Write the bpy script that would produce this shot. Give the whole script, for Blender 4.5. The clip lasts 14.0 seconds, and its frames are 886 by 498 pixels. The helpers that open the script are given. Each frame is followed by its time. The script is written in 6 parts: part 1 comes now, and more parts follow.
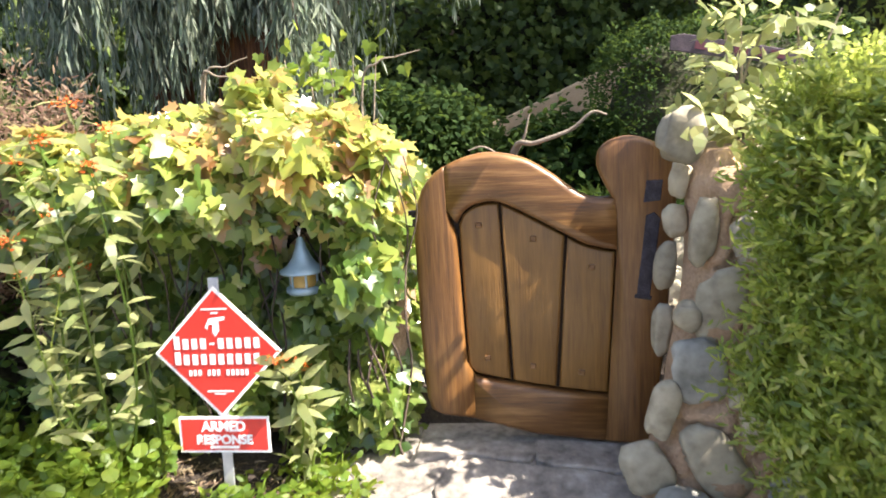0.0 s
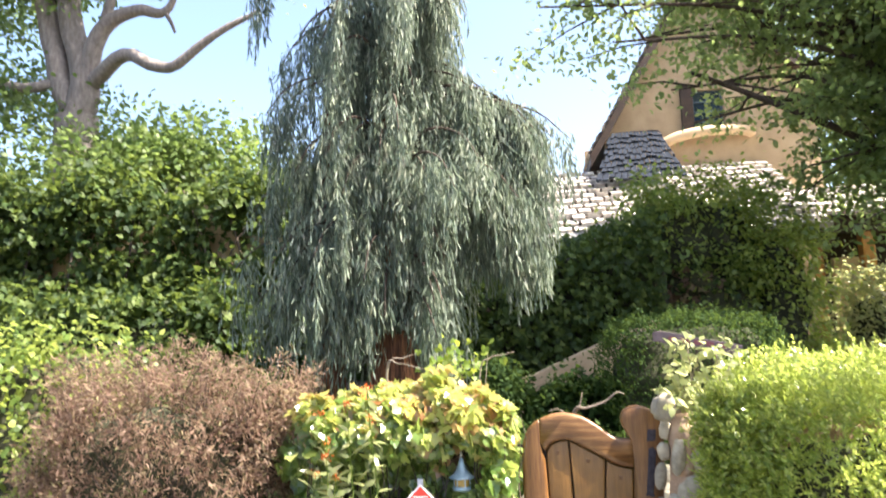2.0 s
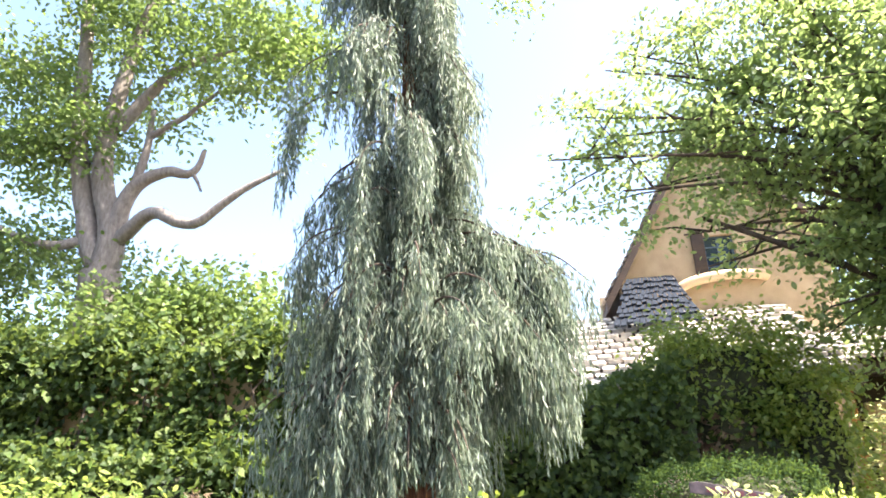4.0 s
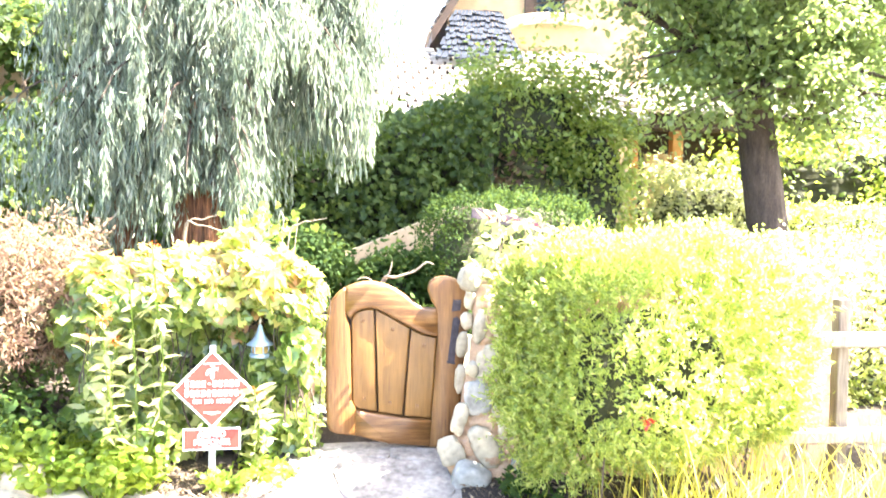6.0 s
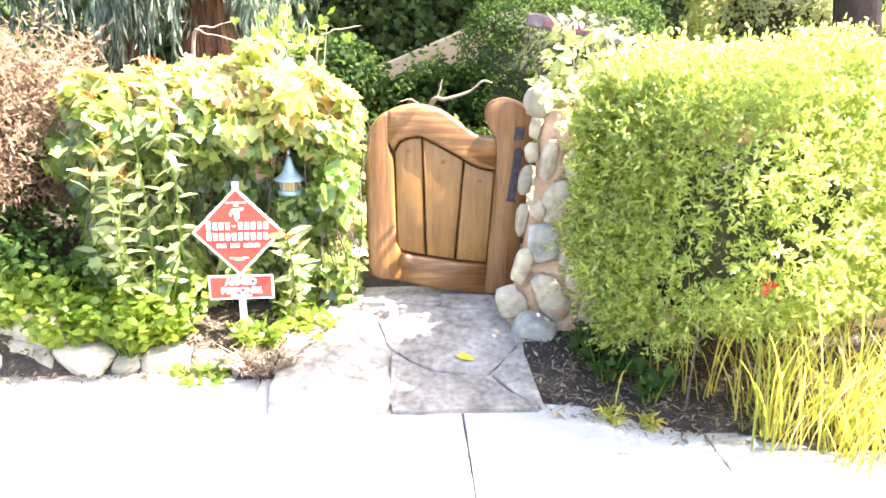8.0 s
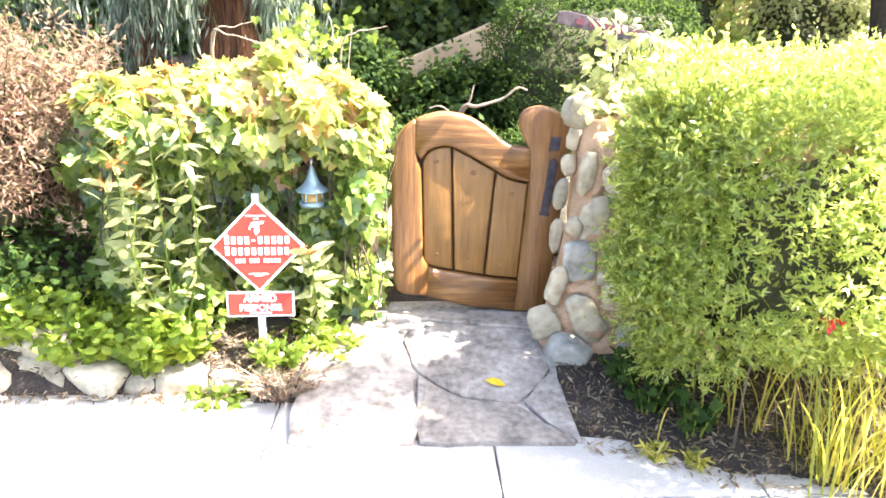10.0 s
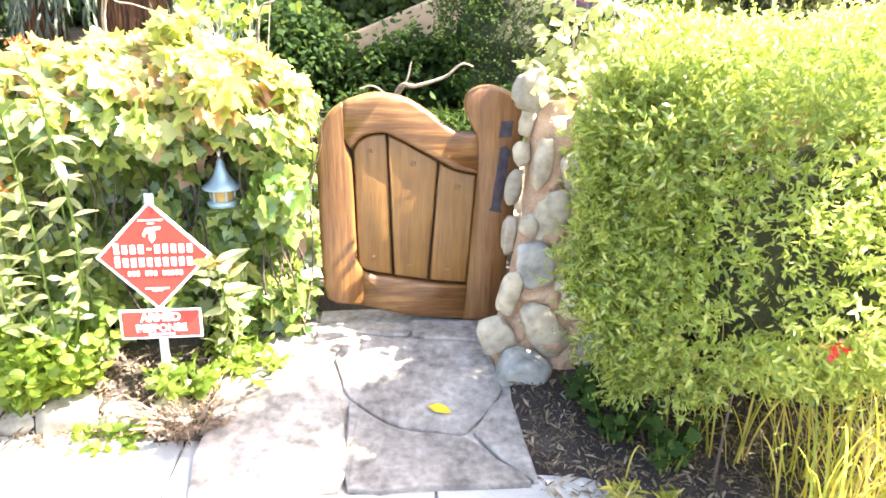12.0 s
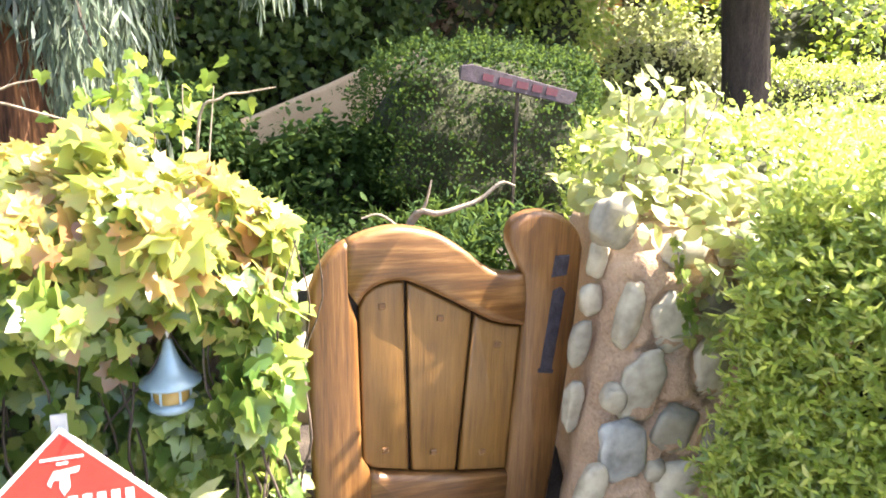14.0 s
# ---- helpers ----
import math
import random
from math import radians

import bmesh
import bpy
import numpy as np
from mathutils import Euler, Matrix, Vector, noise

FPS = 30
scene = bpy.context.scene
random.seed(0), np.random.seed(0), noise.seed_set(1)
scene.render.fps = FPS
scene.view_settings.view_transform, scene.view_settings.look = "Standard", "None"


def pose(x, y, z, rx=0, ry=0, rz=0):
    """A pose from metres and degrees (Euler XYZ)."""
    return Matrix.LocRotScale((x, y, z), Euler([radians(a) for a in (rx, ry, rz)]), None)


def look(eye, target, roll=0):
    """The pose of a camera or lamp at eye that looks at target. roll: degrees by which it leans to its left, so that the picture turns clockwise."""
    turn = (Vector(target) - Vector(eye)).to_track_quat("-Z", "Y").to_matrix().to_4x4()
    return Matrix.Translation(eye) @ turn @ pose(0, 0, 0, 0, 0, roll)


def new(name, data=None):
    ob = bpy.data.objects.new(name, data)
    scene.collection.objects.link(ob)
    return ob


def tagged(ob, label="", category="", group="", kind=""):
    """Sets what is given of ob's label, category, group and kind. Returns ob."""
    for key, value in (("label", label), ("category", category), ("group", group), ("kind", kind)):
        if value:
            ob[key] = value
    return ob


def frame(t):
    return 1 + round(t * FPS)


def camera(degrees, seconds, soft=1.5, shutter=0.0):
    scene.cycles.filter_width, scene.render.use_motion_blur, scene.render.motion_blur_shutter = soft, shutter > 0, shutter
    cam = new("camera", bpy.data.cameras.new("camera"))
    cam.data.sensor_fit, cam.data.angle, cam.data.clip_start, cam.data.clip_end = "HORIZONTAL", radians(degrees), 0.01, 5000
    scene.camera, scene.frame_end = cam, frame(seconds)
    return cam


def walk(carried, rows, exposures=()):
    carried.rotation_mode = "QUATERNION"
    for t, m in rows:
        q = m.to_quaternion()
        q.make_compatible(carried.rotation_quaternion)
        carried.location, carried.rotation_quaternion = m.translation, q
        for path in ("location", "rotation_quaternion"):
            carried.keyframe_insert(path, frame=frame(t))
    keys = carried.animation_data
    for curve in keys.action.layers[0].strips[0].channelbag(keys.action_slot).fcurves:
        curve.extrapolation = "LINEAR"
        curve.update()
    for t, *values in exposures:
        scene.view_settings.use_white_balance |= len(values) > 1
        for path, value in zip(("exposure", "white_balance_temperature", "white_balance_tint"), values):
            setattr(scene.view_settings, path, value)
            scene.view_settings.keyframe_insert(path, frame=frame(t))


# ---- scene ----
cam = camera(64.0, 14.0, 1.7, 0.2)
PATH = [
    (0, (0.005, -2.425, 1.38), (-0.312, -0.488, 0.994), -3.06),
    (0.5, (-0.16, -3.127, 1.4), (-0.281, -1.177, 0.971), -1.61),
    (1, (-0.194, -3.959, 1.585), (-0.24, -2.007, 1.15), -1.2),
    (1.5, (-0.279, -4.614, 1.63), (-0.403, -2.624, 1.474), -1.7),
    (1.8, (-0.34, -4.718, 1.652), (-0.535, -2.73, 1.765), -1.8),
    (2, (-0.341, -4.702, 1.67), (-0.597, -2.737, 1.944), -1.9),
    (2.5, (-0.341, -4.723, 1.686), (-0.635, -2.837, 2.283), -2.5),
    (2.7, (-0.351, -4.732, 1.677), (-0.646, -2.9, 2.422), -2.8),
    (4.8, (-0.46, -4.576, 1.618), (-0.635, -2.645, 2.107), -1.1),
    (5, (-0.465, -4.541, 1.614), (-0.492, -2.569, 1.945), -1.6),
    (5.5, (-0.387, -4.499, 1.596), (-0.191, -2.513, 1.726), 0.2),
    (6, (-0.193, -4.421, 1.573), (-0.001, -2.432, 1.51), 0.8),
    (6.5, (-0.122, -4.332, 1.564), (0.053, -2.361, 1.277), 0.5),
    (7, (-0.265, -4.141, 1.564), (-0.118, -2.183, 1.186), 0.1),
    (7.5, (-0.274, -3.907, 1.541), (-0.188, -1.984, 0.998), 0.3),
    (7.7, (-0.28, -3.831, 1.548), (-0.166, -1.915, 0.983), 0.7),
    (9.8, (-0.354, -3.512, 1.638), (-0.274, -1.604, 1.044), 1.2),
    (10, (-0.361, -3.509, 1.637), (-0.285, -1.604, 1.032), 1.2),
    (10.5, (-0.382, -3.511, 1.664), (-0.31, -1.605, 1.06), 1.3),
    (11, (-0.393, -3.456, 1.64), (-0.309, -1.55, 1.041), 1.2),
    (11.5, (-0.333, -3.27, 1.596), (-0.161, -1.384, 0.955), 2.5),
    (12, (-0.205, -3.027, 1.603), (-0.039, -1.149, 0.938), 1.1),
    (12.5, (-0.277, -2.84, 1.604), (0.001, -0.968, 0.957), 2.4),
    (13, (-0.541, -2.607, 1.649), (-0.18, -0.722, 1.089), 3.2),
    (13.5, (-0.671, -2.308, 1.647), (-0.131, -0.465, 1.09), 5.3),
    (14, (-0.71, -2.027, 1.658), (-0.123, -0.173, 1.193), 1.4),
]
EXPOSURES = [(0, 2.0), (0.5, 2.42), (1, 2.55), (1.5, 2.25), (2.0, 2.3), (2.7, 2.85), (4.8, 2.6), (5.0, 2.6), (5.3, 3.05), (5.6, 4.05), (6.0, 4.25),
             (6.5, 4.2), (7.0, 3.75), (7.5, 3.65), (9.8, 3.42), (11, 3.36), (12, 3.45), (13, 3.38), (13.5, 3.15), (14, 2.9)]
EXPOSURES = [(t, stops, 6450, 13) for t, stops in EXPOSURES]
walk(cam, [(t, look(eye, target, roll)) for t, eye, target, roll in PATH], EXPOSURES)

# ---- light ----
SUN = Vector((0.76, -0.10, 1.0)).normalized()
world = bpy.data.worlds.new("sky")
scene.world = world
world.use_nodes = True
wn = world.node_tree.nodes
sky = wn.new("ShaderNodeTexSky")
sky.sky_type = 'NISHITA'
sky.sun_disc = False
sky.dust_density = 3.0
sky.sun_elevation = math.asin(SUN.z)
sky.sun_rotation = math.atan2(SUN.x, SUN.y)
world.node_tree.links.new(sky.outputs[0], wn["Background"].inputs[0])
wn["Background"].inputs[1].default_value = 0.105
sun = new("sun", bpy.data.lights.new("sun", 'SUN'))
sun.data.energy, sun.data.angle, sun.data.color = 5.0, radians(0.53), (1.0, 0.94, 0.82)
sun.matrix_world = look(SUN * 40, (0, 0, 0))


# ---- materials ----
def nodes_of(name):
    m = bpy.data.materials.new(name)
    m.use_nodes = True
    return m, m.node_tree.nodes, m.node_tree.links, m.node_tree.nodes["Principled BSDF"]


def ramp_node(n, stops):
    r = n.new("ShaderNodeValToRGB")
    el = r.color_ramp.elements
    while len(el) < len(stops):
        el.new(0.5)
    for e, (p, c) in zip(el, stops):
        e.position, e.color = p, (*c, 1)
    return r


def surface(name, stops, scale=6.0, rough=0.8, fine=60.0, bump=0.3, metal=0.0, stretch=(1, 1, 1), spec=0.4, vary=0.25):
    """A rough solid: colour by two scales of noise, with relief, and each object a little lighter or darker."""
    m, n, l, p = nodes_of(name)
    tc = n.new("ShaderNodeTexCoord")
    mp = n.new("ShaderNodeMapping")
    mp.inputs["Scale"].default_value = stretch
    l.new(tc.outputs["Object"], mp.inputs[0])
    big, small = n.new("ShaderNodeTexNoise"), n.new("ShaderNodeTexNoise")
    big.inputs["Scale"].default_value, small.inputs["Scale"].default_value = scale, fine
    big.inputs["Detail"].default_value = small.inputs["Detail"].default_value = 6
    l.new(mp.outputs[0], big.inputs["Vector"]), l.new(mp.outputs[0], small.inputs["Vector"])
    mixv = n.new("ShaderNodeMath")
    mixv.operation = 'MULTIPLY_ADD'
    mixv.inputs[1].default_value = 0.45
    l.new(small.outputs["Fac"], mixv.inputs[0])
    half = n.new("ShaderNodeMath")
    half.operation = 'MULTIPLY'
    half.inputs[1].default_value = 0.55
    l.new(big.outputs["Fac"], half.inputs[0]), l.new(half.outputs[0], mixv.inputs[2])
    r = ramp_node(n, stops)
    l.new(mixv.outputs[0], r.inputs[0])
    oi = n.new("ShaderNodeObjectInfo")
    hs = n.new("ShaderNodeHueSaturation")
    sc = n.new("ShaderNodeMapRange")
    sc.inputs["To Min"].default_value, sc.inputs["To Max"].default_value = 1 - vary, 1 + vary
    l.new(oi.outputs["Random"], sc.inputs[0]), l.new(sc.outputs[0], hs.inputs["Value"])
    l.new(r.outputs[0], hs.inputs["Color"]), l.new(hs.outputs[0], p.inputs["Base Color"])
    p.inputs["Roughness"].default_value, p.inputs["Metallic"].default_value = rough, metal
    p.inputs["Specular IOR Level"].default_value = spec
    b = n.new("ShaderNodeBump")
    b.inputs["Strength"].default_value, b.inputs["Distance"].default_value = bump, 0.02
    l.new(mixv.outputs[0], b.inputs["Height"]), l.new(b.outputs[0], p.inputs["Normal"])
    return m


def foliage(name, stops, through_col, share=0.45, rough=0.45, spec=0.5):
    """Leaves: each its own shade, with daylight coming through the blade."""
    m, n, l, p = nodes_of(name)
    geo, oi = n.new("ShaderNodeNewGeometry"), n.new("ShaderNodeObjectInfo")
    add = n.new("ShaderNodeMath")
    add.operation = 'ADD'
    l.new(geo.outputs["Random Per Island"], add.inputs[0]), l.new(oi.outputs["Random"], add.inputs[1])
    fr = n.new("ShaderNodeMath")
    fr.operation = 'FRACT'
    l.new(add.outputs[0], fr.inputs[0])
    r = ramp_node(n, stops)
    l.new(fr.outputs[0], r.inputs[0])
    nz = n.new("ShaderNodeTexNoise")
    nz.inputs["Scale"].default_value = 45
    mx = n.new("ShaderNodeMix")
    mx.data_type, mx.blend_type = 'RGBA', 'MULTIPLY'
    mx.inputs[0].default_value = 0.35
    l.new(r.outputs[0], mx.inputs[6]), l.new(nz.outputs["Color"], mx.inputs[7])
    l.new(mx.outputs[2], p.inputs["Base Color"])
    p.inputs["Roughness"].default_value, p.inputs["Specular IOR Level"].default_value = rough, spec
    tr = n.new("ShaderNodeBsdfTranslucent")
    tm = n.new("ShaderNodeMix")
    tm.data_type, tm.blend_type = 'RGBA', 'MIX'
    tm.inputs[0].default_value = 0.55
    l.new(r.outputs[0], tm.inputs[6])
    tm.inputs[7].default_value = (*through_col, 1)
    l.new(tm.outputs[2], tr.inputs["Color"])
    ms = n.new("ShaderNodeMixShader")
    ms.inputs[0].default_value = share
    l.new(p.outputs[0], ms.inputs[1]), l.new(tr.outputs[0], ms.inputs[2])
    l.new(ms.outputs[0], n["Material Output"].inputs[0])
    return m


def wood(name, dark, mid, light, along='Z', rough=0.45, coat=0.15, scale=1.0):
    """Stained timber with grain running along one axis, dark pores and worn streaks."""
    m, n, l, p = nodes_of(name)
    tc, mp = n.new("ShaderNodeTexCoord"), n.new("ShaderNodeMapping")
    s = [16 * scale] * 3
    s['XYZ'.index(along)] = 0.9 * scale
    mp.inputs["Scale"].default_value = s
    l.new(tc.outputs["Object"], mp.inputs[0])
    nz, fine, blot = (n.new("ShaderNodeTexNoise") for _ in range(3))
    nz.inputs["Scale"].default_value, nz.inputs["Detail"].default_value, nz.inputs["Distortion"].default_value = 2.2, 8, 0.6
    fine.inputs["Scale"].default_value, fine.inputs["Detail"].default_value = 11, 3
    blot.inputs["Scale"].default_value, blot.inputs["Detail"].default_value = 5, 4
    l.new(mp.outputs[0], nz.inputs["Vector"]), l.new(mp.outputs[0], fine.inputs["Vector"])
    l.new(tc.outputs["Object"], blot.inputs["Vector"])
    a = n.new("ShaderNodeMath")
    a.operation = 'MULTIPLY_ADD'
    a.inputs[1].default_value = 0.3
    l.new(fine.outputs["Fac"], a.inputs[0])
    b2 = n.new("ShaderNodeMath")
    b2.operation = 'MULTIPLY'
    b2.inputs[1].default_value = 0.4
    l.new(nz.outputs["Fac"], b2.inputs[0])
    c = n.new("ShaderNodeMath")
    c.operation = 'MULTIPLY_ADD'
    c.inputs[1].default_value = 0.3
    l.new(blot.outputs["Fac"], c.inputs[0]), l.new(b2.outputs[0], c.inputs[2]), l.new(c.outputs[0], a.inputs[2])
    r = ramp_node(n, [(0.36, dark), (0.5, mid), (0.66, light)])
    l.new(a.outputs[0], r.inputs[0]), l.new(r.outputs[0], p.inputs["Base Color"])
    p.inputs["Roughness"].default_value, p.inputs["Coat Weight"].default_value, p.inputs["Coat Roughness"].default_value = rough, coat, 0.35
    bp = n.new("ShaderNodeBump")
    bp.inputs["Strength"].default_value, bp.inputs["Distance"].default_value = 0.5, 0.006
    l.new(a.outputs[0], bp.inputs["Height"]), l.new(bp.outputs[0], p.inputs["Normal"])
    return m


def plain(name, col, rough=0.5, metal=0.0, spec=0.5):
    m, n, l, p = nodes_of(name)
    nz = n.new("ShaderNodeTexNoise")
    nz.inputs["Scale"].default_value, nz.inputs["Detail"].default_value = 30, 5
    tc = n.new("ShaderNodeTexCoord")
    l.new(tc.outputs["Object"], nz.inputs["Vector"])
    r = ramp_node(n, [(0.3, tuple(v * 0.82 for v in col)), (0.65, col)])
    l.new(nz.outputs["Fac"], r.inputs[0]), l.new(r.outputs[0], p.inputs["Base Color"])
    p.inputs["Roughness"].default_value, p.inputs["Metallic"].default_value, p.inputs["Specular IOR Level"].default_value = rough, metal, spec
    return m


M_WOOD = wood("gate_wood", (0.07, 0.026, 0.007), (0.155, 0.067, 0.017), (0.25, 0.118, 0.034))
M_WOODX = wood("gate_wood_rail", (0.07, 0.026, 0.007), (0.155, 0.067, 0.017), (0.32, 0.165, 0.058), along='X')
M_PLANK = wood("gate_plank", (0.12, 0.052, 0.010), (0.185, 0.088, 0.018), (0.25, 0.122, 0.028), coat=0.1)
M_IRON = surface("blackened_iron", [(0.35, (0.02, 0.018, 0.022)), (0.65, (0.07, 0.06, 0.075))], 30, 0.55, 200, 0.3, 0.4)
M_MORTAR = surface("mortar", [(0.3, (0.24, 0.15, 0.09)), (0.55, (0.42, 0.28, 0.18)), (0.75, (0.5, 0.36, 0.25))], 7, 0.92, 90, 0.6)
M_STONE = surface("river_stone", [(0.3, (0.17, 0.14, 0.10)), (0.5, (0.37, 0.32, 0.235)), (0.72, (0.52, 0.455, 0.34))], 6, 0.75, 26, 0.22, vary=0.35)
M_GREYSTONE = surface("grey_river_stone", [(0.3, (0.13, 0.125, 0.11)), (0.5, (0.28, 0.268, 0.24)), (0.72, (0.44, 0.42, 0.375))], 7, 0.7, 26, 0.25, vary=0.2)
M_FLAG = surface("flagstone", [(0.34, (0.12, 0.09, 0.07)), (0.45, (0.26, 0.205, 0.16)), (0.55, (0.36, 0.30, 0.24)), (0.68, (0.46, 0.40, 0.33))], 7, 0.85, 45, 0.8, vary=0.22)
M_CONC = surface("concrete", [(0.25, (0.27, 0.26, 0.242)), (0.5, (0.37, 0.358, 0.335)), (0.75, (0.44, 0.425, 0.40))], 3, 0.88, 120, 0.2, vary=0.05)
M_ASPH = surface("asphalt", [(0.3, (0.035, 0.035, 0.036)), (0.7, (0.07, 0.068, 0.066))], 4, 0.9, 200, 0.5)
M_SOIL = surface("soil", [(0.3, (0.014, 0.010, 0.008)), (0.5, (0.034, 0.025, 0.019)), (0.75, (0.10, 0.075, 0.055))], 8, 0.95, 90, 0.9)
M_STUCCO = surface("stucco", [(0.3, (0.42, 0.29, 0.17)), (0.55, (0.58, 0.42, 0.26)), (0.75, (0.66, 0.50, 0.33))], 3, 0.9, 60, 0.4)
M_SHINGLE = surface("shingle", [(0.3, (0.3, 0.27, 0.24)), (0.55, (0.46, 0.42, 0.38)), (0.75, (0.55, 0.51, 0.46))], 6, 0.85, 50, 0.5, vary=0.35)
# roof slate taken darker than its own tone to stand for tree shade
M_SLATE = surface("shaded_slate", [(0.3, (0.012, 0.015, 0.022)), (0.7, (0.035, 0.042, 0.058))], 6, 0.9, 50, 0.4, spec=0.1, vary=0.35)
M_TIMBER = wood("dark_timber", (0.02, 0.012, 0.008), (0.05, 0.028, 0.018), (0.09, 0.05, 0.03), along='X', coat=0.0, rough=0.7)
M_OCHRE = wood("ochre_timber", (0.28, 0.12, 0.03), (0.42, 0.2, 0.055), (0.5, 0.26, 0.08), coat=0.0, rough=0.7)
M_GREYWOOD = wood("weathered_wood", (0.08, 0.062, 0.045), (0.19, 0.15, 0.11), (0.30, 0.25, 0.19), coat=0.0, rough=0.85)
M_BARK = surface("bark", [(0.3, (0.03, 0.022, 0.017)), (0.55, (0.085, 0.06, 0.045)), (0.75, (0.15, 0.11, 0.085))], 5, 0.95, 40, 1.0, stretch=(3, 3, 0.6))
M_REDBARK = surface("red_bark", [(0.34, (0.03, 0.014, 0.009)), (0.5, (0.13, 0.055, 0.027)), (0.66, (0.36, 0.16, 0.07))], 5, 0.95, 18, 1.0, stretch=(5, 5, 0.4))
M_GREYBARK = surface("grey_bark", [(0.3, (0.1, 0.085, 0.07)), (0.55, (0.22, 0.185, 0.16)), (0.75, (0.34, 0.3, 0.26))], 5, 0.95, 40, 0.9, stretch=(3, 3, 1))
M_TWIG = surface("dry_twig", [(0.3, (0.18, 0.13, 0.09)), (0.7, (0.42, 0.35, 0.27))], 20, 0.9, 100, 0.5)
# bush filler: twigs and the shade between leaves put into one dark colour
M_CORE = surface("twig_shade_core", [(0.3, (0.016, 0.018, 0.008)), (0.7, (0.06, 0.06, 0.028))], 14, 0.95, 80, 1.0)

M_IVY = foliage("ivy_leaf", [(0.0, (0.035, 0.08, 0.018)), (0.4, (0.09, 0.165, 0.032)), (0.75, (0.25, 0.33, 0.08)), (1.0, (0.50, 0.50, 0.16))], (0.68, 0.78, 0.18), 0.42, 0.28, 0.8)
M_IVYTOP = foliage("turning_ivy_leaf", [(0.0, (0.10, 0.17, 0.03)), (0.3, (0.28, 0.35, 0.07)), (0.5, (0.45, 0.48, 0.10)), (0.66, (0.52, 0.46, 0.13)), (0.84, (0.42, 0.25, 0.10)), (1.0, (0.30, 0.11, 0.05))], (0.86, 0.84, 0.28), 0.4, 0.28, 0.8)
# darker copy of the ivy leaf; tree shade is put into its colour
M_SHADEDIVY = foliage("shaded_ivy_leaf", [(0.0, (0.02, 0.042, 0.011)), (0.55, (0.045, 0.08, 0.018)), (1.0, (0.13, 0.175, 0.036))], (0.28, 0.36, 0.065), 0.38, 0.6, 0.3)
M_HEDGE = foliage("hedge_leaf", [(0.0, (0.075, 0.135, 0.025)), (0.5, (0.22, 0.30, 0.055)), (0.85, (0.42, 0.47, 0.11)), (1.0, (0.56, 0.56, 0.19))], (0.78, 0.85, 0.18), 0.52, 0.3, 0.7)
# very dark green, with the shade behind the gate put into the leaf
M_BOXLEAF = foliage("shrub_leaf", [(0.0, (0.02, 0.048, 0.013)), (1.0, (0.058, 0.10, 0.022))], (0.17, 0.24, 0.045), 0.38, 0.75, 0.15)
M_BRIGHT = foliage("bright_leaf", [(0.0, (0.09, 0.18, 0.02)), (1.0, (0.22, 0.30, 0.045))], (0.66, 0.72, 0.10), 0.55)
M_PALE = foliage("pale_leaf", [(0.0, (0.20, 0.25, 0.09)), (1.0, (0.42, 0.43, 0.2))], (0.75, 0.74, 0.32), 0.5, 0.3)
M_CEDAR = foliage("cedar_spray", [(0.0, (0.042, 0.068, 0.048)), (0.5, (0.155, 0.195, 0.138)), (1.0, (0.40, 0.44, 0.32))], (0.32, 0.39, 0.26), 0.35, 0.6)
M_DRY = foliage("dry_foliage", [(0.0, (0.08, 0.045, 0.035)), (0.5, (0.21, 0.13, 0.095)), (0.8, (0.40, 0.28, 0.20)), (1.0, (0.19, 0.19, 0.08))], (0.48, 0.34, 0.22), 0.45, 0.8, 0.2)
M_GRASS = foliage("strap_leaf", [(0.0, (0.09, 0.15, 0.025)), (0.35, (0.26, 0.31, 0.045)), (0.7, (0.55, 0.46, 0.07)), (1.0, (0.62, 0.50, 0.2))], (0.86, 0.76, 0.10), 0.5, 0.35)
M_LITTER = foliage("leaf_litter", [(0.0, (0.08, 0.05, 0.03)), (0.6, (0.24, 0.17, 0.1)), (1.0, (0.5, 0.4, 0.27))], (0.3, 0.2, 0.1), 0.2, 0.8)
M_OAK = foliage("tree_leaf", [(0.0, (0.06, 0.105, 0.03)), (0.5, (0.12, 0.18, 0.045)), (1.0, (0.20, 0.26, 0.075))], (0.36, 0.48, 0.12), 0.45)
M_SHADELEAF = foliage("shade_tree_leaf", [(0.0, (0.05, 0.09, 0.035)), (0.5, (0.11, 0.165, 0.055)), (1.0, (0.25, 0.31, 0.105))], (0.52, 0.64, 0.20), 0.58)
M_SHRUB = foliage("leafy_shrub_leaf", [(0.0, (0.06, 0.115, 0.022)), (0.5, (0.15, 0.22, 0.042)), (1.0, (0.32, 0.36, 0.08))], (0.62, 0.70, 0.14), 0.5)
M_PALEFLAG = surface("pale_flagstone", [(0.36, (0.13, 0.112, 0.096)), (0.45, (0.215, 0.187, 0.16)), (0.55, (0.30, 0.262, 0.225)), (0.68, (0.43, 0.385, 0.335))], 6, 0.85, 30, 1.0, vary=0.15)
M_ORANGE = plain("orange_petal", (0.75, 0.16, 0.02))
M_REDPETAL = plain("red_petal", (0.6, 0.03, 0.02))
M_PINK = plain("pink_petal", (0.75, 0.25, 0.25))
M_RED = plain("sign_red", (0.58, 0.03, 0.018), 0.35)
M_WHITE = plain("sign_white", (0.82, 0.82, 0.80), 0.4)
M_POST = plain("galvanised_post", (0.5, 0.5, 0.52), 0.4, 0.6)
M_LANTERN = plain("painted_metal", (0.30, 0.40, 0.46), 0.4, 0.3)
M_AMBER = plain("amber_glass", (0.42, 0.27, 0.08), 0.15)
